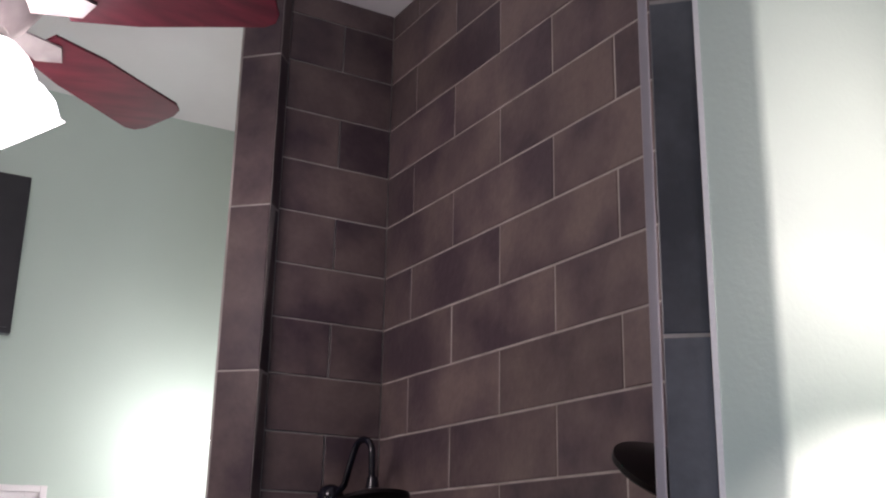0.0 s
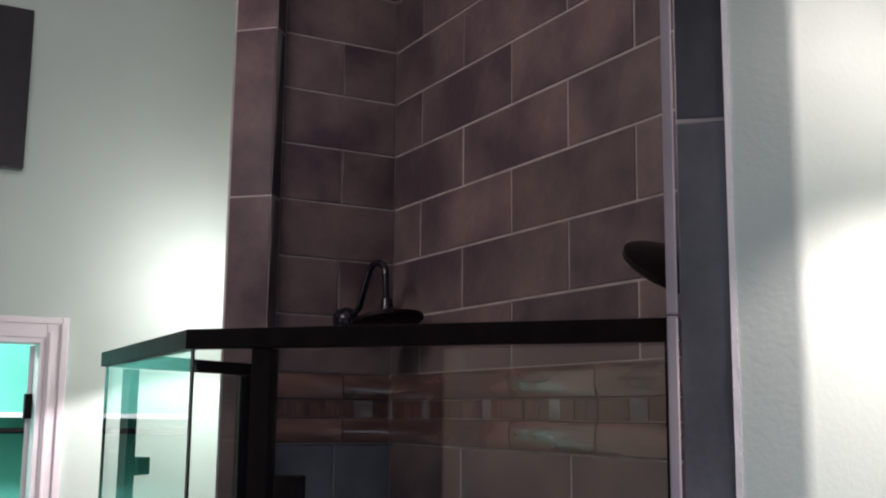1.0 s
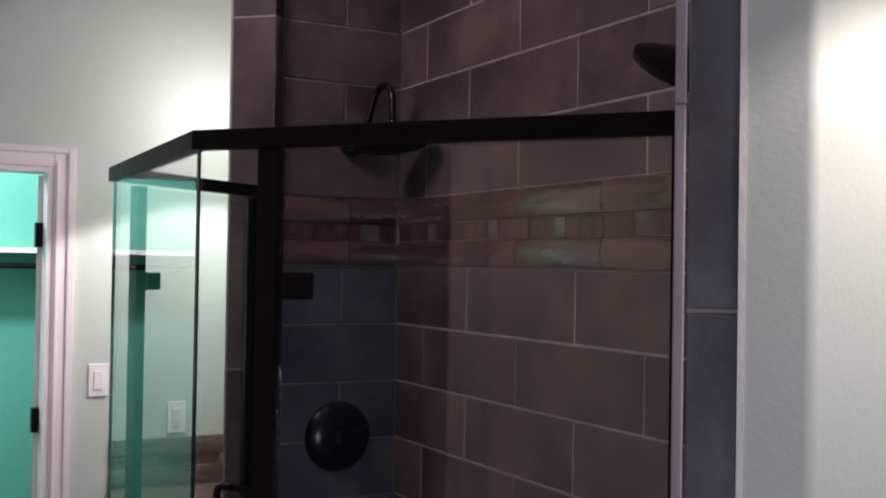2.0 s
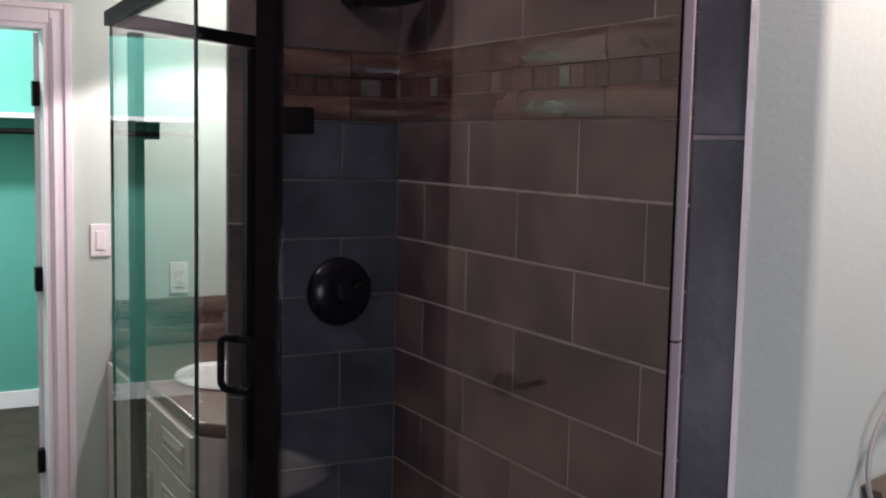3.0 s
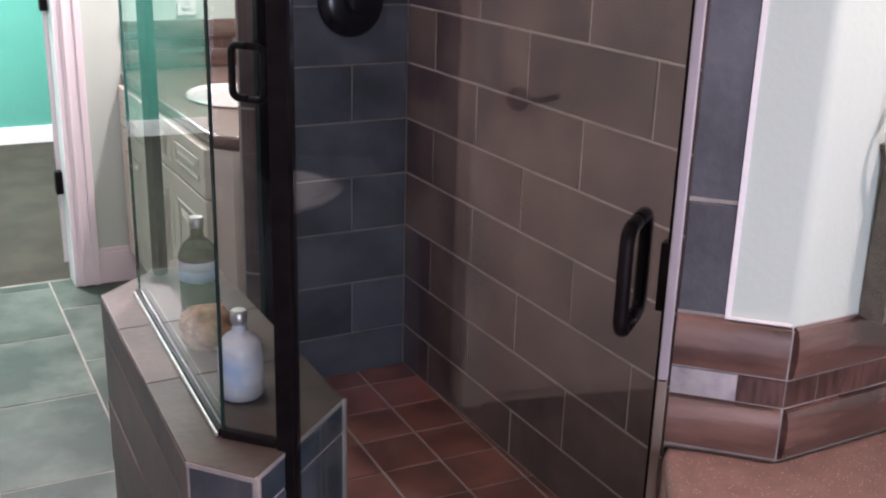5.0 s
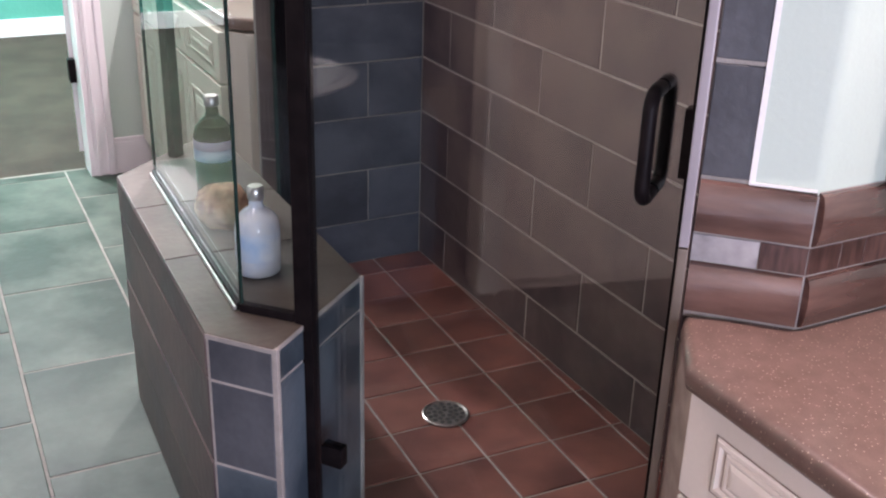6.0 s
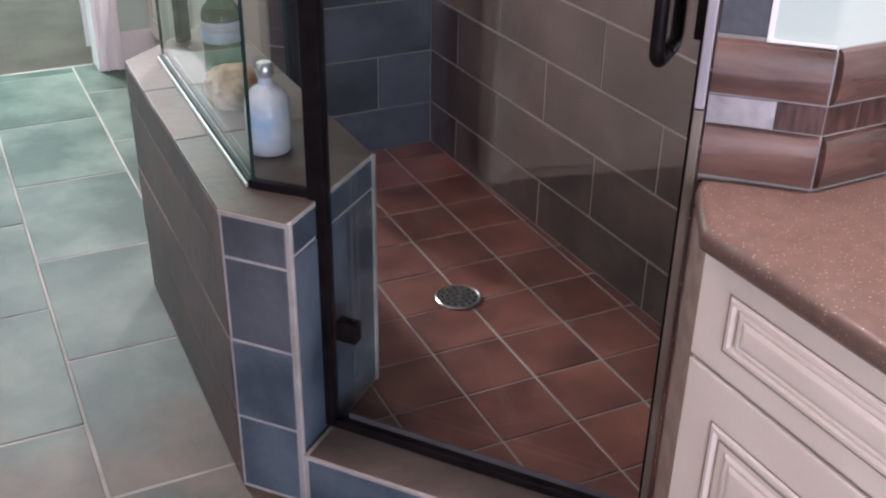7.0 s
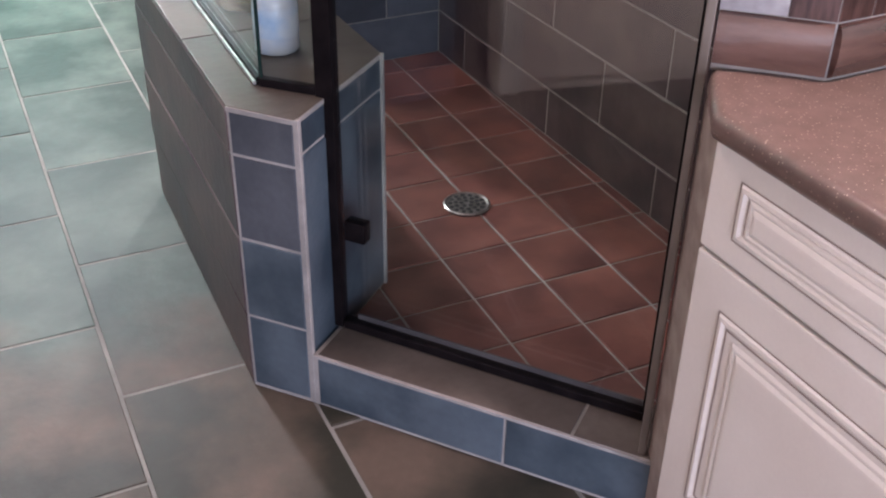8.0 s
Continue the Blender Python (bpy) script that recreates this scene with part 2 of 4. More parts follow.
NICKEL = mat("satin_nickel", (0.44, 0.44, 0.41), 0.42, metal=0.4, second=(0.50, 0.49, 0.46), scale=20)
GLOSS_BRONZE = mat("polished_dark_bronze", (0.003, 0.003, 0.007), 0.20, second=(0.006, 0.006, 0.012), spec=0.5, scale=30, rough_var=0.05)
DARK_SLOT = mat("dark_slot", (0.02, 0.02, 0.02), 0.6)

# ---- building helpers ----


def part(name, bm, material, parent=None, label="", smooth=False):
    bmesh.ops.recalc_face_normals(bm, faces=bm.faces)
    me = bpy.data.meshes.new(name)
    bm.to_mesh(me)
    bm.free()
    me.materials.append(material)
    if smooth:
        me.shade_smooth()
        me.set_sharp_from_angle(angle=radians(40))
    ob = new(name, me)
    ob.parent = parent
    if label:
        ob["label"] = label
    return ob


def empty(name, at=(0, 0, 0), label="", category="", group="", kind="", rz=0.0):
    ob = new(name)
    ob.matrix_world = pose(*at, 0, 0, rz)
    return tagged(ob, label, category, group, kind)


def prism(poly, z0, z1, bm=None, bevel=0.0):
    """An upright block over a plan outline."""
    bm = bm or bmesh.new()
    lo = [bm.verts.new((x, y, z0)) for x, y in poly]
    hi = [bm.verts.new((x, y, z1)) for x, y in poly]
    made = [bm.faces.new(lo[::-1]), bm.faces.new(hi)]
    for k in range(len(poly)):
        j = (k + 1) % len(poly)
        made.append(bm.faces.new((lo[k], lo[j], hi[j], hi[k])))
    if bevel:
        edges = {e for f in made for e in f.edges}
        bmesh.ops.bevel(bm, geom=list(edges), offset=bevel, segments=2, affect='EDGES', profile=0.6)
    return bm


def box(x0, y0, z0, x1, y1, z1, bm=None, bevel=0.0):
    return prism([(x0, y0), (x1, y0), (x1, y1), (x0, y1)], z0, z1, bm, bevel)


def bar(a, b, width, z0, z1, bm=None, bevel=0.0, offset=0.0):
    """A block along the plan line a-b, width across it, shifted to the left of a-b by offset."""
    a, b = Vector(a), Vector(b)
    d = (b - a).normalized()
    n = Vector((-d.y, d.x))
    h = width / 2
    return prism([tuple(a + n * (offset - h)), tuple(b + n * (offset - h)), tuple(b + n * (offset + h)), tuple(a + n * (offset + h))],
                 z0, z1, bm, bevel)


def lathe(profile, n=28, bm=None, at=(0, 0, 0), m=None):
    """Turns (radius, height) round the z axis."""
    bm = bm or bmesh.new()
    m = m or Matrix.Translation(at)
    rings = []
    for r, z in profile:
        if r < 1e-6:
            rings.append([bm.verts.new(m @ Vector((0, 0, z)))])
        else:
            rings.append([bm.verts.new(m @ Vector((r * math.cos(2 * math.pi * k / n), r * math.sin(2 * math.pi * k / n), z))) for k in range(n)])
    for a, b in zip(rings, rings[1:]):
        for k in range(n):
            j = (k + 1) % n
            f = [a[k % len(a)], a[j % len(a)], b[j % len(b)], b[k % len(b)]]
            f = list(dict.fromkeys(f))
            if len(f) > 2:
                bm.faces.new(f)
    return bm


def tube(points, radius, n=12, bm=None):
    """A round rod along points."""
    bm = bm or bmesh.new()
    pts = [Vector(p) for p in points]
    rings = []
    side = None
    for k, p in enumerate(pts):
        t = (pts[min(k + 1, len(pts) - 1)] - pts[max(k - 1, 0)]).normalized()
        if side is None:
            side = t.orthogonal().normalized()
        side = (side - t * side.dot(t)).normalized()
        up = t.cross(side)
        rings.append([bm.verts.new(p + radius * (math.cos(a) * side + math.sin(a) * up)) for a in (2 * math.pi * i / n for i in range(n))])
    for a, b in zip(rings, rings[1:]):
        for k in range(n):
            bm.faces.new((a[k], a[(k + 1) % n], b[(k + 1) % n], b[k]))
    bm.faces.new(rings[0][::-1])
    bm.faces.new(rings[-1])
    return bm


def arc(c, u, v, r, a0, a1, n=10):
    c, u, v = Vector(c), Vector(u), Vector(v)
    return [c + r * (math.cos(radians(a0 + (a1 - a0) * k / n)) * u + math.sin(radians(a0 + (a1 - a0) * k / n)) * v) for k in range(n + 1)]


TILES = {}


def tile_mesh(w, h, depth=0.008, edge=0.0018, material=None):
    """A tile of w by h whose face looks along +y, lying in x 0..w, z 0..h."""
    key = (round(w, 4), round(h, 4), material.name)
    if key not in TILES:
        bm = bmesh.new()
        e = edge
        back = [bm.verts.new(p) for p in ((0, -depth, 0), (w, -depth, 0), (w, -depth, h), (0, -depth, h))]
        mid = [bm.verts.new(p) for p in ((0, -e, 0), (w, -e, 0), (w, -e, h), (0, -e, h))]
        top = [bm.verts.new(p) for p in ((e, 0, e), (w - e, 0, e), (w - e, 0, h - e), (e, 0, h - e))]
        bm.faces.new(top)
        for a, b in ((back, mid), (mid, top)):
            for k in range(4):
                j = (k + 1) % 4
                bm.faces.new((a[k], a[j], b[j], b[k]))
        bmesh.ops.recalc_face_normals(bm, faces=bm.faces)
        me = bpy.data.meshes.new("tile")
        bm.to_mesh(me)
        bm.free()
        me.materials.append(material)
        TILES[key] = me
    return TILES[key]


def wall_frame(p, d):
    """The pose of a wall face that starts at p and runs along d; it looks to the left of d."""
    d = Vector((d[0], d[1], 0)).normalized()
    n = Vector((-d.y, d.x, 0))
    m = Matrix.Identity(4)
    for r in range(3):
        m[r][0], m[r][1], m[r][2], m[r][3] = d[r], n[r], (0, 0, 1)[r], (p[0], p[1], 0)[r]
    return m


TILT = random.Random(7)


def tiles(parent, p, d, pieces, material, name="tile", gap=0.0048, proud=0.0, edge=0.0018):
    """Tiles (u0, u1, z0, z1) on the wall face at p along d, uneven by fractions of a millimetre."""
    m = wall_frame(p, d)
    for u0, u1, z0, z1 in pieces:
        ob = new(name, tile_mesh(u1 - u0 - gap, z1 - z0 - gap, edge=edge, material=material))
        ob.matrix_world = m @ Matrix.Translation((u0 + gap / 2, proud + TILT.uniform(-0.0006, 0.0006), z0 + gap / 2)) \
            @ pose(0, 0, 0, TILT.uniform(-.15, .15), 0, TILT.uniform(-.1, .1))
        ob.parent = parent
        ob.matrix_parent_inverse = parent.matrix_world.inverted()


def liner(parent, p, d, u0, u1, z0, z1, bulge=0.010, gap=0.0032):
    """A glazed half-round liner piece."""
    m = wall_frame(p, d)
    bm = bmesh.new()
    z0, z1 = z0 + gap / 2, z1 - gap / 2
    prof = [(-0.008, z0)] + [(0.001 + bulge * math.sin(math.pi * k / 8) ** 0.75, z0 + (z1 - z0) * (1 - math.cos(math.pi * k / 8)) / 2)
                             for k in range(9)] + [(-0.008, z1)]
    ends = [[bm.verts.new(m @ Vector((u, y, z))) for y, z in prof] for u in (u0 + gap / 2, u1 - gap / 2)]
    for k in range(len(prof)):
        j = (k + 1) % len(prof)
        bm.faces.new((ends[0][k], ends[0][j], ends[1][j], ends[1][k]))
    bm.faces.new(ends[0])
    bm.faces.new(ends[1][::-1])
    return part("liner", bm, LINER, parent, smooth=True)


def band(parent, p, d, length, z0, zm0, zm1, z1, piece=0.31, seed=1, smoky=True, pale_end=False):
    """A border: liner, a row of small glass mosaic, liner."""
    rng = random.Random(seed)
    cuts = [0.0]
    u = piece * (0.35 + 0.3 * rng.random()) if length > piece else length
    while u < length - 0.03:
        cuts.append(u)
        u += piece
    cuts.append(length)
    for a, b in zip(cuts, cuts[1:]):
        liner(parent, p, d, a, b, z0, zm0)
        liner(parent, p, d, a, b, zm1, z1)
    u, count = 0.0, rng.randrange(3)
    while u < length - 0.004:
        w = min(rng.choice((0.040, 0.048, 0.056)), length - u)
        if length - u - w < 0.025:
            w = length - u
        glaze = MOSAIC_MID if smoky and count % 6 == 1 else MOSAIC_DARK
        if pale_end and u + w > length - 0.004:
            glaze = MOSAIC_PALE
        tiles(parent, p, d, [(u, u + w, zm0, zm1)], glaze, "mosaic_tile", gap=0.0012, proud=0.0015, edge=0.0005)
        u += w
        count += 1


def panel(parent, name, a, b, z0, z1, thick=0.008):
    """A glass pane between plan points, with its dark polished edges."""
    ob = part(name, bar(a, b, thick, z0, z1), GLASS, parent)
    return ob


# ---- setting ----
ROWS_LOW = [0.077] + [0.203 + 0.154 * k for k in range(10)]
ROWS_HIGH = [1.770 + 0.1527 * k for k in range(11)] + [3.378]
BAND = (1.589, 1.657, 1.701, 1.772)
CEIL = 3.43

floor = tagged(part("floor", box(-4.3, -4.4, -0.10, 0.12, 1.36, -0.0016), FLOOR_GROUT), "pale grouted slab under slate floor tiles", "floor", kind="structure")
tagged(part("closet_floor", box(-2.4, 1.36, -0.10, -0.2, 3.87, -0.012), CARPET), "dark brown carpet in the closet", "carpet", kind="structure")
tagged(part("ceiling", box(-4.3, -4.4, CEIL, 0.12, 3.87, CEIL + 0.1), WHITE_WALL), "white textured ceiling", "ceiling", kind="structure")
part("shower_soffit", prism([(0, 0.003), (-0.34, 0.003), (-0.43, -0.03), (-0.43, -1.68), (0, -1.68)], 3.375, CEIL - 0.002), WHITE_WALL)
tagged(bpy.data.objects["shower_soffit"], "white lowered ceiling over the shower", "ceiling", kind="structure")
tagged(part("wall_back", box(0.002, -4.4, 0, 0.12, 1.36, CEIL), SAGE), "sage green painted wall behind both vanities", "wall", kind="structure")

# far wall with the closet doorway
DOOR_X0, DOOR_X1, DOOR_Z = -1.50, -0.715, 1.914
wall_far = empty("wall_far", label="sage green painted wall with a closet doorway", category="wall", kind="structure")
part("wall_panel", box(DOOR_X1, 1.26, 0, 0.0, 1.36, CEIL), SAGE, wall_far)
part("wall_panel", box(-4.2, 1.26, 0, DOOR_X0, 1.36, CEIL), SAGE, wall_far)
part("wall_panel", box(DOOR_X0, 1.26, DOOR_Z, DOOR_X1, 1.36, CEIL), SAGE, wall_far)
# added closing wall; its dark colour stands in for an unlit room
wall_west = empty("wall_west", label="unseen wall coloured for a dark room, with an opening for fill light", category="wall", kind="structure")
for y0, z0, y1, z1 in ((-4.4, 0, -1.25, CEIL), (0.35, 0, 1.36, CEIL), (-1.25, 0, 0.35, 0.85), (-1.25, 2.25, 0.35, CEIL)):
    part("wall_panel", box(-4.3, y0, z0, -4.2, y1, z1), DARK_ROOM, wall_west)
for nm, q in (("closet_wall_back", (-2.4, 3.77, -0.2, 3.87)), ("closet_wall_left", (-2.4, 1.36, -2.3, 3.77)),
              ("closet_wall_right", (-0.3, 1.36, -0.2, 3.77))):
    tagged(part(nm, box(q[0], q[1], 0, q[2], q[3], CEIL), TEAL if "closet" in nm else SAGE),
           "saturated teal painted closet wall" if "closet" in nm else "sage green painted wall", "wall", kind="structure")
# south wall with the window that lets daylight in
wall_south = empty("wall_south", label="sage green wall with a daylight window", category="wall", kind="structure")
for q in ((-4.3, 0, -1.95, CEIL), (-0.55, 0, 0.0, CEIL), (-1.95, 0, -0.55, 0.30), (-1.95, 1.20, -0.55, CEIL)):
    part("wall_panel", box(q[0], -4.4, q[1], q[2], -4.2, q[3]), SAGE, wall_south)
# short wall beside the camera, seen mirrored in the glass door
tagged(part("wall_left", box(-2.07, -4.2, 0, -1.95, -1.764, CEIL), BEIGE), "warm beige painted wall with a closed door", "wall", kind="structure")
tagged(part("baseboard_left", box(-1.95, -4.2, 0, -1.935, -2.674, 0.13, bevel=0.003), TRIM), "white baseboard", "baseboard", kind="structure")
door_2 = empty("door_2", label="closed cream panel door with a dark lever handle", category="door", kind="structure")
for y0, y1, z0, z1 in ((-1.830, -1.766, 0, 2.10), (-2.672, -2.608, 0, 2.10), (-2.608, -1.830, 2.04, 2.10)):
    bm = box(-1.9495, y0, z0, -1.930, y1, z1, bevel=0.004)
    if z0 == 0:
        box(-1.932, y0 + 0.010, z0, -1.926, y0 + 0.022, z1 - 0.01, bm, 0.002)
    part("casing", bm, CREAM, door_2)
leaf = part("leaf", box(-1.9495, -2.604, 0.035, -1.945, -1.834, 2.036), BEIGE, door_2)
for y0, y1, z0, z1 in ((-1.945, -1.834, 0.035, 2.036), (-2.604, -2.493, 0.035, 2.036), (-2.493, -1.945, 0.035, 0.24), (-2.493, -1.945, 0.77, 0.93), (-2.493, -1.945, 1.92, 2.036)):
    part("rail", box(-1.945, y0, z0, -1.937, y1, z1, bevel=0.003), BEIGE, leaf)
part("rosette", lathe([(0, 0), (0.032, 0), (0.032, 0.008), (0.012, 0.014), (0.010, 0.05), (0, 0.05)], 24, m=pose(-1.937, -1.891, 0.898, 0, 90, 0)), BRONZE, leaf, "dark bronze rosette", smooth=True)
part("lever", tube([(-1.890, -1.891, 0.898), (-1.888, -1.936, 0.902), (-1.890, -1.988, 0.910)], 0.008), BRONZE, leaf, "dark bronze lever", smooth=True)

# shower walls
A, B = (-0.385, -0.052), (-0.475, 0.038)
wall_valve = tagged(part("wall_valve", prism([(0.0, 0.002), (-0.340, 0.002), (A[0] + 0.001, A[1] + 0.003), (B[0] + 0.003, B[1] + 0.001), (-0.425, 0.085), (0.0, 0.085)], 0, CEIL), GROUT),
                    "shower wall of brown slate tiles with pale grout", "wall", kind="structure")
E_, M_, G_ = (-0.468, -1.676), (-0.4245, -1.7195), (-0.370, -1.774)
wall_right = tagged(part("wall_right", prism([(0.0, -1.672), (E_[0] + 0.003, E_[1] - 0.001), (M_[0] + 0.0014, M_[1] + 0.0014), (M_[0] + 0.02, M_[1] + 0.02), (0.0, -1.70)], 0, CEIL), GROUT),
                    "end of the shower wall in brown tile", "wall", kind="structure")
NOSE = [(G_[0] - 0.007 * (1 - f) ** 2 + 0.010 * f * f, G_[1] + 0.007 * (1 - f) ** 2) for f in (k / 8 for k in range(9))]
part("painted_face", prism([(M_[0], M_[1]), *NOSE, (0.0, -1.774), (0.0, -1.698), (M_[0] + 0.018, M_[1] + 0.018)], 0.930, CEIL), SAGE, wall_right,
     smooth=True)
part("lower_core", prism([(M_[0] + 0.001, M_[1] + 0.001), (G_[0], G_[1]), (0.0, -1.774), (0.0, -1.70), (M_[0] + 0.018, M_[1] + 0.018)], 0, 0.929), GROUT, wall_right)
for k, (z0, z1) in enumerate(((0.0, 0.845), (0.847, 1.314), (1.316, 1.780), (1.782, CEIL))):
    part("edge_strip", bar((E_[0] - 0.0085, E_[1] + 0.0085), (E_[0], E_[1]), 0.014, z0 + 0.11 * (k == 0), z1, bevel=0.002, offset=-0.006), EDGE_TRIM if k else EDGE_TAN, wall_right, "pale mauve-grey edge trim" if k else "tan edge trim")
part("caulk_bead", bar((M_[0] - 0.002, M_[1] + 0.002), (M_[0] + 0.003, M_[1] - 0.003), 0.0016, 0.934, CEIL, offset=-0.001), WHITE_WALL, wall_right)
part("caulk_bead", bar((M_[0] - 0.001, M_[1] - 0.001), (G_[0] - 0.003, G_[1] + 0.001), 0.003, 0.935, 0.938, offset=-0.001), WHITE_WALL, wall_right)

# far door casing, jamb, open leaf
door_1 = empty("door_1", (DOOR_X1, 1.26, 0), "white panel door standing open into the closet", "door", kind="structure")
door_1.matrix_world = Matrix.Identity(4)


def casing(x0, x1, z0, z1):
    bm = box(x0, 1.245, z0, x1, 1.262, z1, bevel=0.003)
    return bm


bm = casing(DOOR_X1, DOOR_X1 + 0.072, 0, DOOR_Z + 0.072)
box(DOOR_X1 + 0.048, 1.238, 0, DOOR_X1 + 0.072, 1.25, DOOR_Z + 0.072, bm, 0.003)
box(DOOR_X1 + 0.008, 1.240, 0, DOOR_X1 + 0.020, 1.25, DOOR_Z + 0.02, bm, 0.003)
part("casing", bm, TRIM, door_1)
bm = casing(DOOR_X0 - 0.07, DOOR_X1, DOOR_Z, DOOR_Z + 0.07)
box(DOOR_X0 - 0.07, 1.238, DOOR_Z + 0.048, DOOR_X1 + 0.048, 1.25, DOOR_Z + 0.07, bm, 0.003)
part("casing", bm, TRIM, door_1)
part("casing", casing(DOOR_X0 - 0.07, DOOR_X0, 0, DOOR_Z), TRIM, door_1)
part("jamb", box(DOOR_X1 - 0.018, 1.25, 0, DOOR_X1 + 0.002, 1.37, DOOR_Z), TRIM, door_1)
part("jamb", box(DOOR_X0 - 0.002, 1.25, 0, DOOR_X0 + 0.018, 1.37, DOOR_Z), TRIM, door_1)
part("jamb", box(DOOR_X0 + 0.018, 1.25, DOOR_Z - 0.018, DOOR_X1 - 0.018, 1.37, DOOR_Z + 0.002), TRIM, door_1)
LEAF_X = DOOR_X1 - 0.033
bm = box(0, 0, 0.06, 0.036, 0.76, DOOR_Z - 0.02, bevel=0.002)
bm.transform(pose(LEAF_X, 1.375, 0, 0, 0, -14))
leaf = part("leaf", bm, TRIM, door_1)
for z in (1.681, 1.031, 0.374):
    part("hinge", box(LEAF_X - 0.010, 1.336, z - 0.043, LEAF_X + 0.0145, 1.3735, z + 0.043, bevel=0.003), BRONZE, leaf, "dark bronze hinge")
for x0, x1 in ((DOOR_X1 + 0.072, -0.02), (-4.2, DOOR_X0 - 0.07)):
    bm = box(x0, 1.246, 0, x1, 1.262, 0.118, bevel=0.002)
    box(x0, 1.250, 0.116, x1, 1.262, 0.134, bm, 0.003)
    tagged(part("baseboard", bm, TRIM), "white painted baseboard with moulded top", "baseboard", kind="structure")
tagged(part("baseboard_closet", box(-2.3, 3.755, -0.01, -0.3, 3.77, 0.088, bevel=0.003), TRIM), "white closet baseboard", "baseboard", kind="structure")

# closet shelf with hanging rod
shelf = empty("closet_shelf", label="white closet shelf with a hanging rod on the back wall", category="shelf")
part("board", box(-2.3, 3.42, 1.63, -0.3, 3.77, 1.655, bevel=0.002), TRIM, shelf)
part("cleat", box(-2.3, 3.745, 1.55, -0.3, 3.77, 1.628, bevel=0.002), TEAL, shelf)
part("rod", tube([(-2.3, 3.49, 1.56), (-0.3, 3.49, 1.56)], 0.016), BRONZE, shelf, smooth=True)


# ---- pony wall, kerb, shower floor ----
PA, PB = (-0.939, -1.130), (-0.858, -1.225)          # facet, outer corners
PI, PK = (-0.631, -1.033), (-0.917, -0.355)          # inner front corner, outer back corner
PL = (-0.700, -0.170)                                # inner back corner
PONY = 0.560
pony = tagged(part("pony_wall", prism([(PA[0] + .002, PA[1]), (PB[0], PB[1] + .003), (PI[0] - .001, PI[1] + .002), (PI[0] - .002, -0.215), (PL[0] + .0, PL[1] - .002), (PK[0] + .002, PK[1])], 0, PONY - 0.004), GROUT),
              "low tiled shower wall with a wide tiled ledge", "wall", kind="structure")
KF0, KF1 = Vector((-0.857, -1.229)), Vector((-0.475, -1.709))
curb_d = (KF1 - KF0).normalized()
curb_n = Vector((-curb_d.y, curb_d.x))
KERB, KW = 0.112, 0.135


def kp(u, w):
    """A plan point u along the kerb's front and w behind it."""
    return tuple(KF0 + curb_d * u + curb_n * w)


KL = (KF1 - KF0).length
kerb = tagged(part("kerb", prism([kp(0.0, 0.003), kp(KL, 0.003), kp(KL, KW), kp(0.0, KW)], 0, KERB - 0.003), GROUT), "low tiled shower kerb under the glass door", "kerb", kind="structure")
shower_floor = tagged(part("shower_floor", prism([(0.0, 0.0), (-0.39, 0.0), (-0.70, -0.21), (-0.63, -1.02), kp(0.05, KW), kp(KL, KW - 0.05), (-0.47, -1.672), (0, -1.672)], 0.0, 0.0745), GROUT),
                      "grouted shower pan", "floor", kind="structure")

# ---- shower glass and fittings ----
GC, GB, GP = (-0.862, -1.076), (-0.838, -0.380), (-0.794, -1.147)
HEAD_Z = (1.756, 1.785)
DR0, DR1 = (-0.769, -1.176), (-0.427, -1.617)
screen = empty("shower_screen", label="frameless glass shower screen with dark bronze header on the tiled ledge", category="shower screen")
panel(screen, "side_pane", GB, GC, PONY + 0.004, HEAD_Z[0])
panel(screen, "corner_pane", (GC[0] + 0.004, GC[1] - 0.005), GP, PONY + 0.004, HEAD_Z[0])
part("pane_edge", bar((GC[0] - .001, GC[1] + .0), (GC[0] + .001, GC[1] - .004), 0.004, PONY + 0.004, HEAD_Z[0]), GLASS_EDGE, screen, "dark sealed glass corner")
part("pane_edge", bar((GB[0] - .001, GB[1] + .003), (GB[0] + .001, GB[1] - .001), 0.005, PONY + 0.004, HEAD_Z[0]), GLASS_EDGE, screen, "dark green polished glass edge")
part("header", bar((GB[0] - .001, GB[1] + .012), (GC[0], GC[1] - 0.002), 0.022, *HEAD_Z, bevel=0.002), BRONZE, screen)
part("header", bar((GC[0] - .004, GC[1] + 0.004), (-0.421, -1.625), 0.022, *HEAD_Z, bevel=0.002), BRONZE, screen)
part("header", bar((GB[0] - .004, GB[1] - 0.002), (-0.41, -0.068), 0.022, *HEAD_Z, bevel=0.002), BRONZE, screen)
part("bottom_channel", bar(GB, GC, 0.016, PONY, PONY + 0.014, bevel=0.002), BRONZE, screen)
part("bottom_channel", bar(GC, GP, 0.016, PONY, PONY + 0.014, bevel=0.002), BRONZE, screen)
part("chrome_bead", bar(GB, GC, 0.004, PONY + 0.002, PONY + 0.008, offset=-0.011), CHROME, screen)
part("post", bar((-0.791, -1.148), (-0.771, -1.174), 0.022, KERB + 0.002, HEAD_Z[0], bevel=0.002), BRONZE, screen)
part("post", bar((-0.779, -0.284), (-0.755, -0.268), 0.022, PONY + 0.002, HEAD_Z[0], bevel=0.002), BRONZE, screen)
part("post", bar((-0.452, -0.070), (-0.430, -0.056), 0.028, PONY * 0 + 0.112, HEAD_Z[0], bevel=0.002), BRONZE, screen)
part("wall_channel", bar((-0.431, -1.611), (-0.424, -1.620), 0.016, KERB + 0.002, HEAD_Z[0], bevel=0.001), BRONZE, screen)


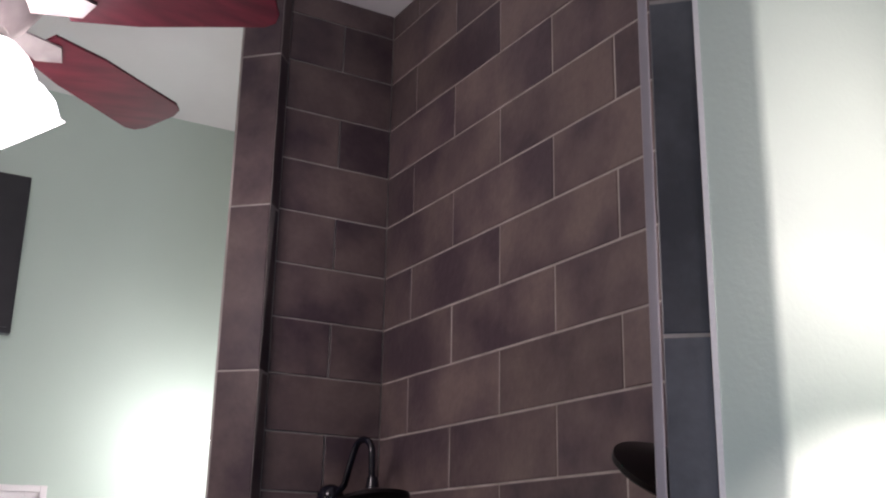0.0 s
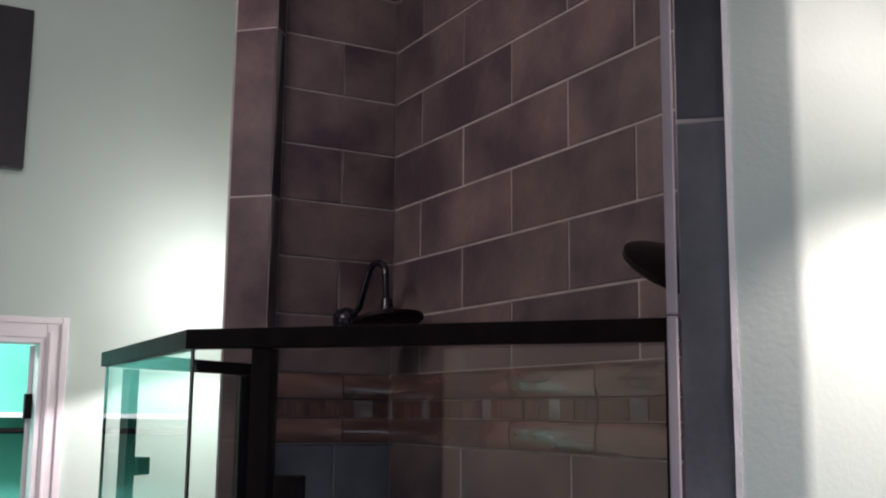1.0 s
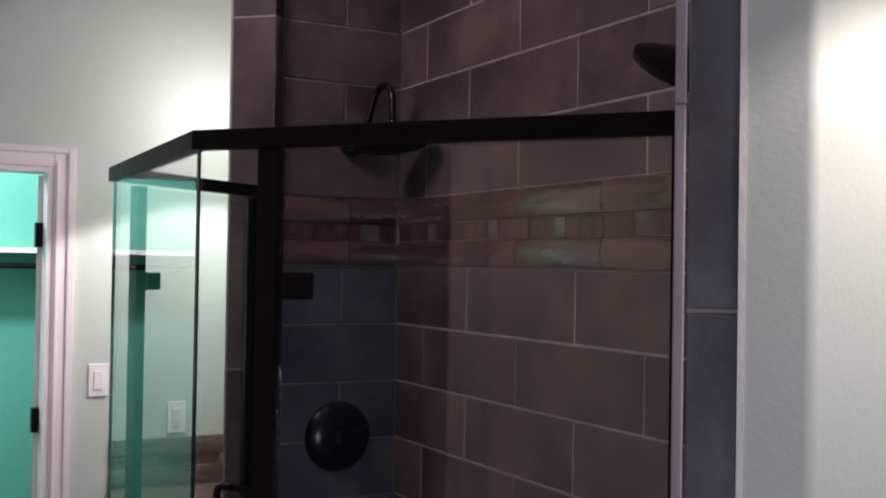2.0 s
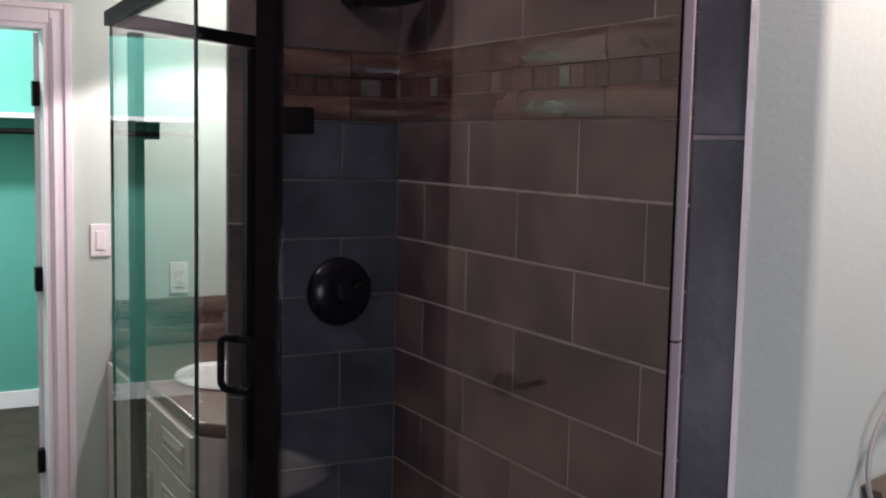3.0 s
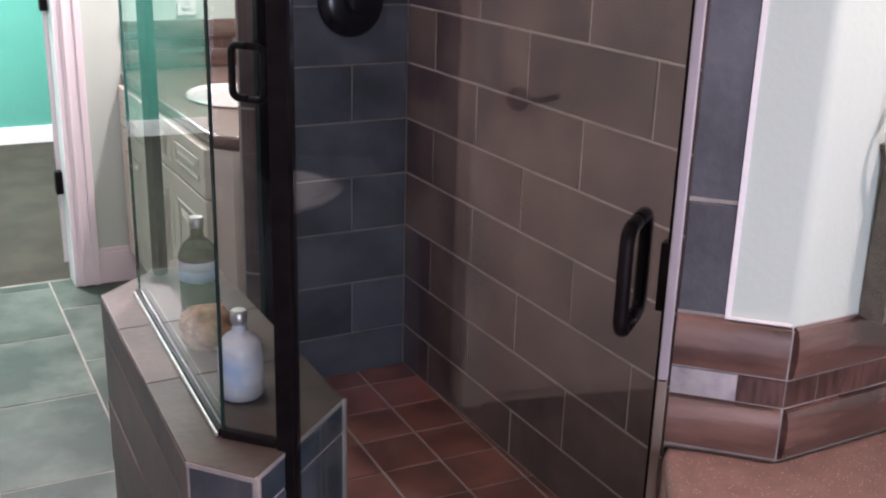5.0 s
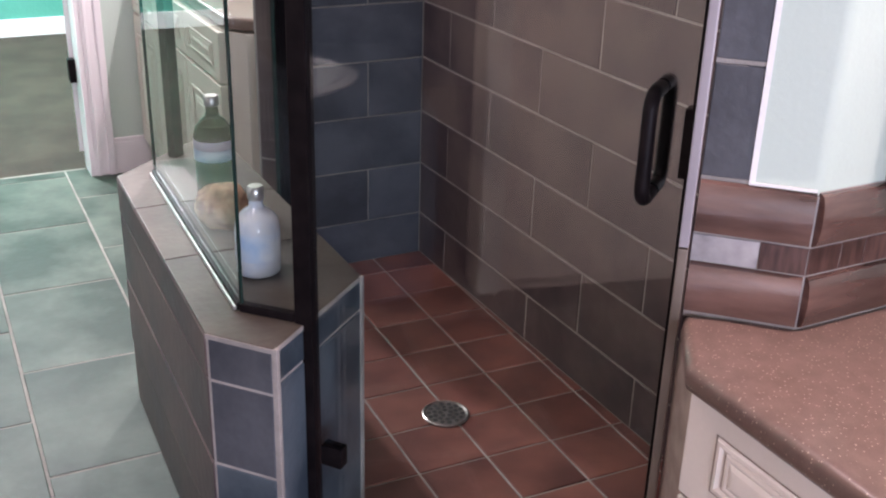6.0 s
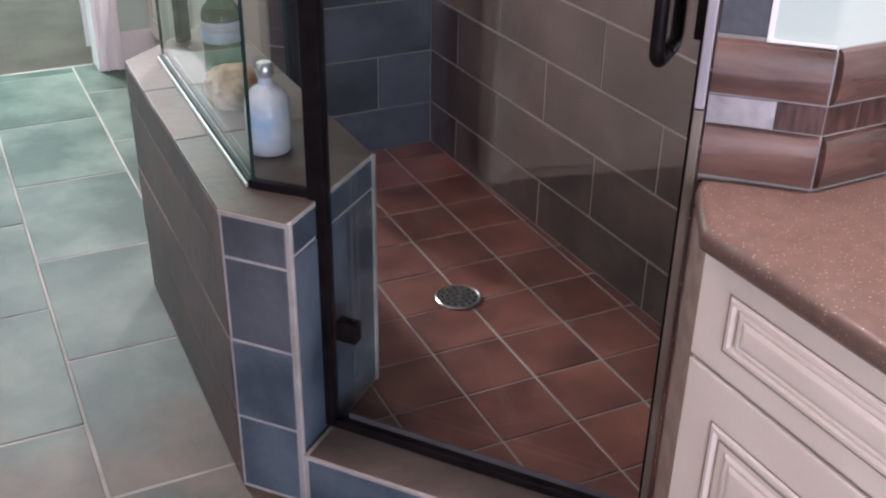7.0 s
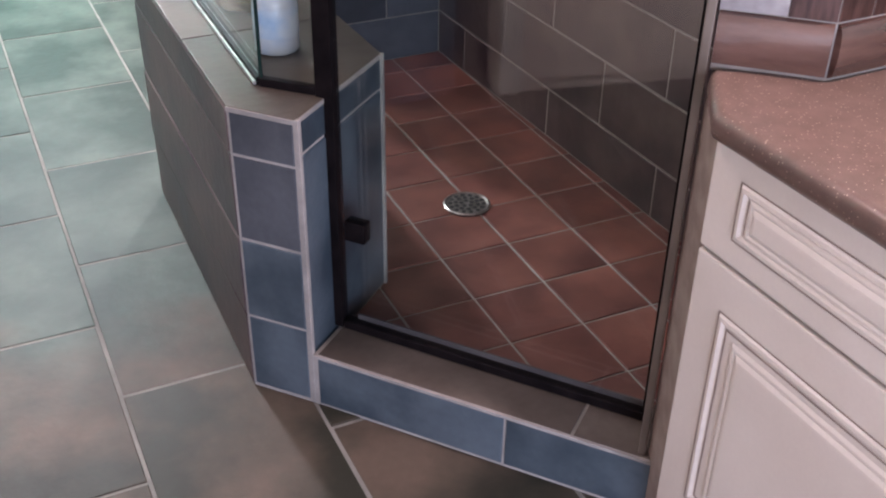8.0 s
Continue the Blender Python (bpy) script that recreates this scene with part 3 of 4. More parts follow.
def bow_handle(parent, at, normal, z0, z1, reach=0.046, r=0.0098):
    """A D-shaped pull that stands off along the normal."""
    n = Vector((*normal, 0)).normalized()
    p = Vector((at[0], at[1], 0))
    up = Vector((0, 0, 1))
    c = 0.02
    pts = [p + up * z0] + [p + n * (reach - c) + up * z0]
    pts += arc(p + n * (reach - c) + up * (z0 + c), n, up, c, -90, 0, 6)
    pts += arc(p + n * (reach - c) + up * (z1 - c), n, up, c, 0, 90, 6)
    pts += [p + up * z1]
    return part("handle", tube(pts, r, 12), BRONZE, parent, "oil-rubbed bronze D pull", smooth=True)


def glass_door(name, a, b, z0, z1, hinge_at, handle_at, label, handle_z, hinge_z):
    a, b = Vector(a), Vector(b)
    d = (b - a).normalized()
    n = Vector((-d.y, d.x))
    door = empty(name, (a.x, a.y, z0), label, "door")
    door.matrix_world = Matrix.Identity(4)
    pane = part("pane", bar(a, b, 0.009, z0, z1), GLASS, door)
    part("bottom_sweep", bar(a, b, 0.022, z0 - 0.010, z0 + 0.006, bevel=0.002), BRONZE, door, "dark bronze bottom rail")
    part("seal", bar(a + d * 0.02, b - d * 0.01, 0.004, z0 + 0.0065, z0 + 0.0165, offset=0.0075), SEAL, door, "mauve-grey translucent seal strip")
    for e, o in ((b, -1),):
        part("pane_edge", bar(e, e + d * 0.003 * o, 0.0095, z0, z1), GLASS_EDGE, door)
    for z in hinge_z:
        q = a + d * (hinge_at * (b - a).length)
        part("hinge", bar(q - d * 0.020, q + d * 0.019, 0.024, z - 0.019, z + 0.019, bevel=0.003), BRONZE, door, "dark bronze glass hinge")
    q = a + d * (handle_at * (b - a).length)
    bow_handle(door, q + n * 0.004, n, *handle_z)
    bow_handle(door, q - n * 0.004, -n, *handle_z)
    return door


glass_door("front_glass_door", DR0, DR1, KERB + 0.012, HEAD_Z[0] - 0.004, 0.05, 0.912, "clear frameless glass shower door, closed, on the kerb", (0.883, 1.021), (1.562, 0.322))
part("latch_plate", bar((-0.436, -1.604), (-0.424, -1.619), 0.024, 0.908, 0.999, bevel=0.003), BRONZE, screen)
glass_door("back_glass_door", (-0.750, -0.264), (-0.458, -0.078), KERB + 0.02, HEAD_Z[0] - 0.004, 0.06, 0.90, "clear glass shower door on the far side of the shower", (0.918, 1.047), (1.55, 0.35))

# valve with round plate and lever on the valve wall
valve = empty("shower_valve", (-0.176, 0.0, 1.138), "dark bronze round shower valve plate with lever", "valve")
m = pose(-0.176, -0.001, 1.138, 90, 0, 0)
part("escutcheon", lathe([(0, 0), (0.092, 0), (0.0925, 0.006), (0.086, 0.016), (0.062, 0.026), (0.036, 0.030), (0, 0.031)], 40, m=m), GLOSS_BRONZE, smooth=True).parent = valve
part("knob", lathe([(0.030, 0.028), (0.029, 0.048), (0.024, 0.058), (0.010, 0.062), (0, 0.062)], 28, m=m), GLOSS_BRONZE, smooth=True).parent = valve
part("lever", tube([(-0.170, -0.050, 1.140), (-0.135, -0.056, 1.158), (-0.108, -0.058, 1.171)], 0.006), BRONZE, smooth=True).parent = valve
for o in valve.children:
    o.matrix_parent_inverse = valve.matrix_world.inverted()


def rain_head(m, r, label, lean=0.0):
    """A rain head on a gooseneck arm; m places its own frame, arm root at the origin, wall behind +y."""
    ob = empty("rain_shower", (0, 0, 0), label, "shower head", "shower heads in the stall")
    ob.matrix_world = m
    fl = lathe([(0, 0), (0.024, 0.002), (0.032, 0.016), (0.034, 0.034), (0.029, 0.050), (0.016, 0.062), (0, 0.064)], 28, m=pose(0, 0, 0, 90, 0, 0))
    part("flange", fl, GLOSS_BRONZE, ob, smooth=True)
    pts = [(0, -0.004, 0), (0, -0.055, 0.006), (0, -0.085, 0.03), (0, -0.10, 0.07), (0, -0.115, 0.105)]
    pts += [tuple(p) for p in arc((0, -0.155, 0.105), (0, 1, 0), (0, 0, 1), 0.036, 20, 180, 10)] + [(0, -0.193, 0.06), (0, -0.196, 0.03)]
    part("arm", tube(pts, 0.009, 12), GLOSS_BRONZE, ob, smooth=True)
    part("collar", lathe([(0, 0.045), (0.014, 0.045), (0.017, 0.02), (0.022, 0.008), (0, 0.008)], 20, at=(0, -0.197, 0)), GLOSS_BRONZE, ob, smooth=True)
    part("head", lathe([(0, 0.014), (0.03, 0.012), (r * .8, 0.0), (r, -0.006), (r, -0.014), (r * .96, -0.017), (0, -0.017)], 40, m=Matrix.Translation((0, -0.197, 0)) @ pose(0, 0, 0, lean, 0, 0)), BRONZE, ob, smooth=True)
    return ob


# sunken oval bathtub, seen mirrored in the glass door
tub = empty("bathtub", (-2.37, -0.66, 0), "white oval bathtub sunk in a slate tiled deck", "bathtub")
bm = bmesh.new()
loops = [[], [], []]
for k in range(48):
    c, t_ = math.cos(2 * math.pi * k / 48), math.sin(2 * math.pi * k / 48)
    f = 1 / max(abs(c) / 0.46, abs(t_) / 0.98)
    loops[0].append(bm.verts.new((f * c, f * t_, 0.003)))
    loops[1].append(bm.verts.new((f * c, f * t_, 0.545)))
    loops[2].append(bm.verts.new((0.385 * c, 0.79 * t_, 0.545)))
for p_, q_ in zip(loops, loops[1:]):
    for k in range(48):
        bm.faces.new((p_[k], p_[(k + 1) % 48], q_[(k + 1) % 48], q_[k]))
part("deck", bm, COOL_LIT_TILE, tub, "slate tiled deck")
bm = lathe([(1.05, 0.546), (1.055, 0.556), (1.02, 0.566), (0.98, 0.556), (0.93, 0.46), (0.86, 0.24), (0.72, 0.15), (0.0, 0.14)], 48)
for v in bm.verts:
    v.co.x *= 0.38
    v.co.y *= 0.78
part("shell", bm, PORCELAIN, tub, smooth=True)
part("overflow", lathe([(0, 0.0), (0.030, 0.0), (0.030, 0.008), (0, 0.012)], 20, m=pose(-0.04, 0.695, 0.40, 80, 0, 0)), BRONZE, tub, "dark overflow plate")

rain_head(pose(-0.164, 0.0, 1.912, 0, 0, 14), 0.094, "dark bronze rain shower head on a gooseneck arm", -11)
rain_head(pose(-0.26, -1.672, 1.879, 0, 0, 180), 0.100, "dark bronze rain shower head on the end wall", -32)
# drain
drain = empty("floor_drain", (-0.344, -0.830, 0.078), "round chrome shower drain with punched holes in red tile", "drain")
part("rim", lathe([(0.052, 0.0), (0.053, 0.003), (0.049, 0.005), (0.044, 0.003), (0.044, 0.0)], 36), DRAIN_METAL, drain, smooth=True)
part("grate", lathe([(0.0445, 0.001), (0.0445, 0.0025), (0, 0.0028)], 36), DRAIN_METAL, drain, smooth=True)
bm = bmesh.new()
for ring, n in ((0.012, 5), (0.025, 10), (0.037, 14)):
    for k in range(n):
        a = 2 * math.pi * k / n
        lathe([(0, 0.0036), (0.0052, 0.0036), (0.0052, 0.002)], 8, bm, (ring * math.cos(a), ring * math.sin(a), 0))
part("holes", bm, DARK_SLOT, drain)

# ---- things on the ledge ----


def salt_bottle(at):
    ob = empty("salt_bottle", at, "glass bottle of white bath salts with blue label", "bottle")
    part("body", lathe([(0, 0), (0.036, 0), (0.039, 0.004), (0.039, 0.085), (0.036, 0.100), (0.025, 0.113), (0.013, 0.121), (0.012, 0.134), (0, 0.134)], 32), SALT, ob, smooth=True)
    bm = bmesh.new()
    lathe([(0.0393, 0.030), (0.0396, 0.031), (0.0396, 0.079), (0.0393, 0.080)], 32, bm)
    part("label", bm, SALT_LABEL, ob, "printed pale blue label", smooth=True)
    part("cap", lathe([(0, 0.134), (0.013, 0.134), (0.0145, 0.137), (0.0145, 0.156), (0.012, 0.159), (0, 0.159)], 24), CHROME, ob, "silver cap", smooth=True)
    return ob


def tall_bottle(at):
    ob = empty("soap_bottle", at, "tall green glass bottle with blue label and silver cap", "bottle")
    part("body", lathe([(0, 0), (0.036, 0), (0.040, 0.004), (0.040, 0.130), (0.036, 0.146), (0.024, 0.160), (0.014, 0.169), (0.0125, 0.190), (0, 0.190)], 32), GREEN_GLASS, ob, smooth=True)
    part("label", lathe([(0.0403, 0.080), (0.0406, 0.081), (0.0406, 0.103), (0.0403, 0.1035)], 32), BLUE_LABEL, ob, "blue paper label", smooth=True)
    part("label_top", lathe([(0.0403, 0.104), (0.0406, 0.1045), (0.0406, 0.122), (0.0403, 0.1225)], 32), LILAC_LABEL, ob, "pale lilac upper band of the label", smooth=True)
    part("cap", lathe([(0, 0.190), (0.0145, 0.190), (0.015, 0.192), (0.015, 0.208), (0.013, 0.211), (0, 0.211)], 24), CHROME, ob, "silver cap", smooth=True)
    return ob


salt_bottle((-0.789, -0.943, PONY + 0.002))
tall_bottle((-0.750, -0.546, PONY + 0.002))
bm = bmesh.new()
bmesh.ops.create_icosphere(bm, subdivisions=4, radius=1.0)
for v in bm.verts:
    f = 1 + 0.16 * noise.noise(v.co * 1.7) + 0.07 * noise.noise(v.co * 5.0) + 0.04 * noise.noise(v.co * 12.0)
    v.co = Vector((v.co.x * 0.052, v.co.y * 0.066, max(v.co.z, -0.72) * 0.046)) * f
sp = tagged(part("sea_sponge", bm, SPONGE, smooth=True), "tan natural sea sponge on the tiled ledge", "sponge")
sp.location = (-0.780, -0.705, PONY + 0.036)

# ---- vanities ----


def raised_front(name, parent, y0, y1, z0, z1, x, fy, fz, gy, gz, label=""):
    """A cabinet front facing -x: framed, with a glazed bead and a raised panel."""
    body = part(name, box(x, y0, z0, x + 0.019, y1, z1, bevel=0.0035), CREAM, parent, label)
    a0, a1, b0, b1 = y0 + fy, y1 - fy, z0 + fz, z1 - fz
    # mitred bead: a ring that rises from the frame, then drops to the recess
    bm = bmesh.new()
    prof = [(0.000, 0.0005), (0.003, -0.0035), (0.008, -0.0040), (0.012, -0.0005), (0.015, 0.0005)]
    rings = []
    for ins, dx in prof:
        rings.append([bm.verts.new((x + dx, yy, zz)) for yy, zz in ((a0 + ins, b0 + ins), (a1 - ins, b0 + ins), (a1 - ins, b1 - ins), (a0 + ins, b1 - ins))])
    for p, q in zip(rings, rings[1:]):
        for k in range(4):
            j = (k + 1) % 4
            bm.faces.new((p[k], p[j], q[j], q[k]))
    part("bead", bm, CREAM, body)
    for ins, wd in ((-0.0022, 0.0022), (0.015, 0.0026)):
        bm = bmesh.new()
        o = [bm.verts.new((x - 0.0008, yy, zz)) for yy, zz in ((a0 + ins, b0 + ins), (a1 - ins, b0 + ins), (a1 - ins, b1 - ins), (a0 + ins, b1 - ins))]
        i2 = ins + wd
        q = [bm.verts.new((x - 0.0008, yy, zz)) for yy, zz in ((a0 + i2, b0 + i2), (a1 - i2, b0 + i2), (a1 - i2, b1 - i2), (a0 + i2, b1 - i2))]
        for k in range(4):
            j = (k + 1) % 4
            bm.faces.new((o[k], o[j], q[j], q[k]))
        part("glaze_line", bm, GLAZE, body, "brown glaze in the groove")
    c0, c1, d0, d1 = a0 + gy, a1 - gy, b0 + gz, b1 - gz
    bm = bmesh.new()
    prof = [(-0.010, -0.0002), (-0.006, -0.003), (-0.003, -0.0034), (0.0, -0.0022), (0.006, -0.0052), (0.010, -0.0056)]
    rings = []
    for ins, dx in prof:
        rings.append([bm.verts.new((x + dx, yy, zz)) for yy, zz in ((c0 + ins, d0 + ins), (c1 - ins, d0 + ins), (c1 - ins, d1 - ins), (c0 + ins, d1 - ins))])
    for p, q in zip(rings, rings[1:]):
        for k in range(4):
            j = (k + 1) % 4
            bm.faces.new((p[k], p[j], q[j], q[k]))
    bm.faces.new(rings[-1])
    part("raised_panel", bm, CREAM, body)
    return body


def knob(parent, x, y, z):
    part("knob", lathe([(0.006, 0), (0.005, 0.012), (0.013, 0.018), (0.014, 0.024), (0.008, 0.029), (0, 0.030)], 18, m=pose(x, y, z, 0, -90, 0)), BRONZE, parent, "dark bronze knob", smooth=True)


def vanity(y_wall, away, label, fronts, face=-0.535, top=0.738):
    """A vanity along the back wall, starting at the shower's end wall and running away from it (+1 or -1)."""
    s = away
    cab = empty("vanity_cabinet", (0, 0, 0), label, "cabinet", "bathroom vanities")
    y0, y1 = y_wall + 0.012 * s, y_wall + s * fronts[-1][1]
    lo, hi = min(y0, y1), max(y0, y1)
    part("body", box(face + 0.021, lo, 0.10, -0.012, hi, top), CREAM, cab)
    part("toe_kick", box(-0.46, lo, 0.003, -0.012, hi, 0.098), GLAZE, cab)
    for a, b, z0, z1, kind, kn in fronts:
        f0, f1 = sorted((y_wall + s * a, y_wall + s * b))
        fr = raised_front(kind, cab, f0 + 0.002, f1 - 0.002, z0, z1, face, *((0.058, 0.062, 0.040, 0.036) if kind == "door" else (0.055, 0.036, 0.026, 0.020)))
        if kn:
            knob(fr, face - 0.006, y_wall + s * kn[0], kn[1])
    return cab


near = vanity(-1.777, -1, "cream glazed vanity cabinet with raised-panel fronts", [
    (0.0, 0.46, 0.570, 0.717, "drawer", None), (0.46, 0.92, 0.570, 0.717, "drawer", None), (0.92, 1.42, 0.570, 0.717, "drawer", None),
    (0.0, 0.46, 0.125, 0.564, "door", None), (0.46, 0.92, 0.125, 0.564, "door", None), (0.92, 1.42, 0.125, 0.564, "door", None)], face=-0.529, top=0.716)
far = vanity(0.155, 1, "cream vanity cabinet with dark knobs beyond the shower", [
    (0.0, 0.36, 0.600, 0.738, "drawer", None), (0.36, 0.72, 0.600, 0.738, "drawer", None), (0.72, 1.085, 0.600, 0.738, "drawer", None),
    (0.0, 0.36, 0.125, 0.592, "door", None), (0.36, 0.72, 0.125, 0.592, "door", (0.490, 0.565)), (0.72, 1.085, 0.125, 0.592, "door", None)])


def countertop(poly, top, label):
    bm = prism(poly, top - 0.037, top)
    edges = [e for e in bm.edges if abs(e.verts[0].co.z - e.verts[1].co.z) < 1e-6]
    bmesh.ops.bevel(bm, geom=edges, offset=0.014, segments=5, affect='EDGES', profile=0.5)
    return tagged(part("countertop", bm, COUNTER, smooth=True), label, "countertop")


countertop([(-0.002, -1.777), (-0.367, -1.777), (-0.464, -1.680), (-0.482, -1.697), (-0.548, -1.788), (-0.552, -3.20), (-0.002, -3.20)], 0.755,
           "speckled rose-brown stone countertop with rounded edge")
countertop([(-0.002, 0.090), (-0.425, 0.090), (-0.462, 0.108), (-0.516, 0.165), (-0.520, 1.256), (-0.002, 1.256)], 0.779,
           "speckled brown stone countertop with clipped corner")
part("vanity_filler", prism([(-0.469, -1.682), (-0.511, -1.768), (-0.40, -1.785)], 0.003, 0.716), GLAZE, near)
part("vanity_filler", prism([(-0.470, 0.112), (-0.510, 0.165), (-0.40, 0.165), (-0.41, 0.10)], 0.003, 0.738), CREAM, far)

# oval basin let into the far countertop
basin = empty("basin", (-0.275, 0.655, 0.779), "white oval porcelain basin in the countertop", "basin")
bm = lathe([(0.200, 0.001), (0.206, 0.006), (0.200, 0.012), (0.188, 0.010), (0.178, 0.004), (0.160, -0.0)], 48)
for v in bm.verts:
    v.co.x *= 0.80
part("rim", bm, PORCELAIN, basin, smooth=True)
bm = lathe([(0.181, 0.0045), (0.120, 0.003), (0.05, 0.0022), (0, 0.002)], 48)
for v in bm.verts:
    v.co.x *= 0.80
part("bowl", bm, PORCELAIN, basin, smooth=True)

# ---- small wall things ----
ring = empty("towel_ring", (-0.190, -1.774, 1.175), "satin nickel towel ring on the pale wall", "towel ring")
part("rosette", lathe([(0, 0), (0.024, 0), (0.024, 0.006), (0.012, 0.016), (0.009, 0.024), (0, 0.024)], 24, m=pose(0, 0, 0.095, 90, 0, 0)), NICKEL, ring, smooth=True)
part("hoop", tube(arc((0, -0.018, 0), (1, 0, 0), (0, 0, 1), 0.095, 0, 360, 40), 0.0030, 10), NICKEL, ring, smooth=True)
bm = bmesh.new()
cols, rows_n = 22, 14
front = []
for k in range(cols + 1):
    u = k / cols
    x = -0.273 + 0.168 * u
    wave = 0.007 * math.sin(u * 15.0) + 0.004 * math.sin(u * 31.0 + 1.0)
    front.append([])
    for r in range(rows_n + 1):
        v = r / rows_n
        zz = 1.147 - 0.215 * v
        flare = (x + 0.19) * (1.0 - 0.12 * v) - 0.19
        front[-1].append((flare, -1.802 - 0.012 * math.sin(min(1, v * 6) * math.pi / 2) + wave * v, zz + 0.012 * math.sin(u * math.pi) * (1 - v)))
fv = [[bm.verts.new(p) for p in c] for c in front]
bv = [[bm.verts.new((p[0], p[1] + 0.028 + 0.010 * (q / rows_n), p[2])) for q, p in enumerate(c)] for c in front]
for k in range(cols):
    for r in range(rows_n):
        bm.faces.new((fv[k][r], fv[k + 1][r], fv[k + 1][r + 1], fv[k][r + 1]))
        bm.faces.new((bv[k][r], bv[k][r + 1], bv[k + 1][r + 1], bv[k + 1][r]))
    bm.faces.new((fv[k][0], bv[k][0], bv[k + 1][0], fv[k + 1][0]))
    bm.faces.new((fv[k][-1], fv[k + 1][-1], bv[k + 1][-1], bv[k][-1]))
for r in range(rows_n):
    bm.faces.new((fv[0][r], fv[0][r + 1], bv[0][r + 1], bv[0][r]))
    bm.faces.new((fv[-1][r], bv[-1][r], bv[-1][r + 1], fv[-1][r + 1]))
tagged(part("hand_towel", bm, TOWEL, smooth=True), "olive grey hand towel hanging in a ring", "towel")



def wall_plate(x, z, name, label, category):
    ob = empty(name, (x, 1.26, z), label, category)
    part("plate", box(-0.034, -0.007, -0.057, 0.034, 0.0, 0.057, bevel=0.003), SWITCH, ob)
    part("rocker" if name == "light_switch" else "socket", box(-0.016, -0.011, -0.033, 0.016, -0.006, 0.033, bevel=0.002), SWITCH, ob)
    if name != "light_switch":
        for zz in (0.017, -0.017):
            part("slot", box(-0.007, -0.0125, zz - 0.005, -0.0045, -0.010, zz + 0.005), DARK_SLOT, ob)
            part("slot", box(0.0045, -0.0125, zz - 0.005, 0.007, -0.010, zz + 0.005), DARK_SLOT, ob)
    else:
        part("screw", lathe([(0, 0.0), (0.003, 0.0), (0.003, 0.002), (0, 0.0025)], 10, m=pose(0, -0.006, -0.045, 90, 0, 0)), CHROME, ob)
    return ob


wall_plate(-0.550, 1.173, "light_switch", "white rocker light switch on the green wall", "switch")
wall_plate(-0.272, 1.028, "wall_socket", "white electrical outlet above the backsplash", "socket")

tv = empty("television", (0, 0, 0), "black flat television high on the green wall", "television")
part("screen_body", box(-1.84, 1.165, 2.478, -0.838, 1.215, 3.046, bevel=0.006), BLACK_PLASTIC, tv)
part("screen_panel", box(-1.825, 1.162, 2.498, -0.853, 1.1648, 3.031), BLACK_PLASTIC, tv)
part("bracket", box(-1.50, 1.215, 2.68, -1.16, 1.26, 2.90), BRONZE, tv)

# ---- ceiling fan ----
fan = empty("ceiling_fan", FAN_AT, "ceiling fan with red mahogany blades and lit frosted globes", "ceiling fan")
part("canopy", lathe([(0, CEIL - FAN_AT[2]), (0.07, CEIL - FAN_AT[2]), (0.065, CEIL - FAN_AT[2] - 0.03), (0.03, CEIL - FAN_AT[2] - 0.07), (0, CEIL - FAN_AT[2] - 0.07)], 28), PEWTER, fan, smooth=True)
part("down_rod", tube([(0, 0, 0.1), (0, 0, CEIL - FAN_AT[2] - 0.06)], 0.012), PEWTER, fan, smooth=True)
part("motor", lathe([(0, 0.13), (0.05, 0.125), (0.10, 0.10), (0.125, 0.06), (0.125, 0.02), (0.10, -0.02), (0.07, -0.05), (0, -0.05)], 36), PEWTER, fan, smooth=True)
part("light_kit", lathe([(0.05, -0.05), (0.065, -0.07), (0.06, -0.10), (0.03, -0.12), (0, -0.12)], 28), PEWTER, fan, smooth=True)
FAN_TURN = 326
for k in range(5):
    a = radians(FAN_TURN + 72 * k)
    m = Matrix.Rotation(a, 4, 'Z') @ Matrix.Rotation(radians(-14), 4, 'X')
    bm = bmesh.new()
    out = [(0.17, -0.048), (0.30, -0.066), (0.540, -0.074), (0.564, -0.064), (0.576, -0.040), (0.576, 0.040), (0.564, 0.064), (0.540, 0.074), (0.30, 0.066), (0.17, 0.048)]
    prism(out, 0.0, 0.007, bm, 0.002)
    bm.transform(m)
    blade = part("blade", bm, MAHOGANY, fan)
    bm = prism([(0.10, -0.016), (0.20, -0.034), (0.24, 0.0), (0.20, 0.034), (0.10, 0.016)], -0.006, -0.001, None, 0.001)
    bm.transform(m)
    part("bracket", bm, PEWTER, blade)
for k in range(4):
    a = radians(20 + 90 * k)
    c = Vector((math.cos(a) * 0.070, math.sin(a) * 0.070, -0.115))
    tilt = Matrix.Translation(c) @ Matrix.Rotation(a, 4, 'Z') @ Matrix.Rotation(radians(-38), 4, 'Y')
    part("socket_arm", tube([(c.x * 0.45, c.y * 0.45, -0.085), (c.x * 0.8, c.y * 0.8, -0.088), tuple(c)], 0.014), PEWTER, fan, smooth=True)
    globe = part("globe", lathe([(0.022, 0.0), (0.036, -0.012), (0.052, -0.040), (0.058, -0.070), (0.052, -0.098), (0.057, -0.106), (0.050, -0.104), (0.0, -0.09)], 24, m=tilt @ Matrix.Scale(1.2, 4)), GLOBE, fan, "lit frosted glass shade", smooth=True)
    globe.visible_shadow = False

# ---- vanity lamps ----


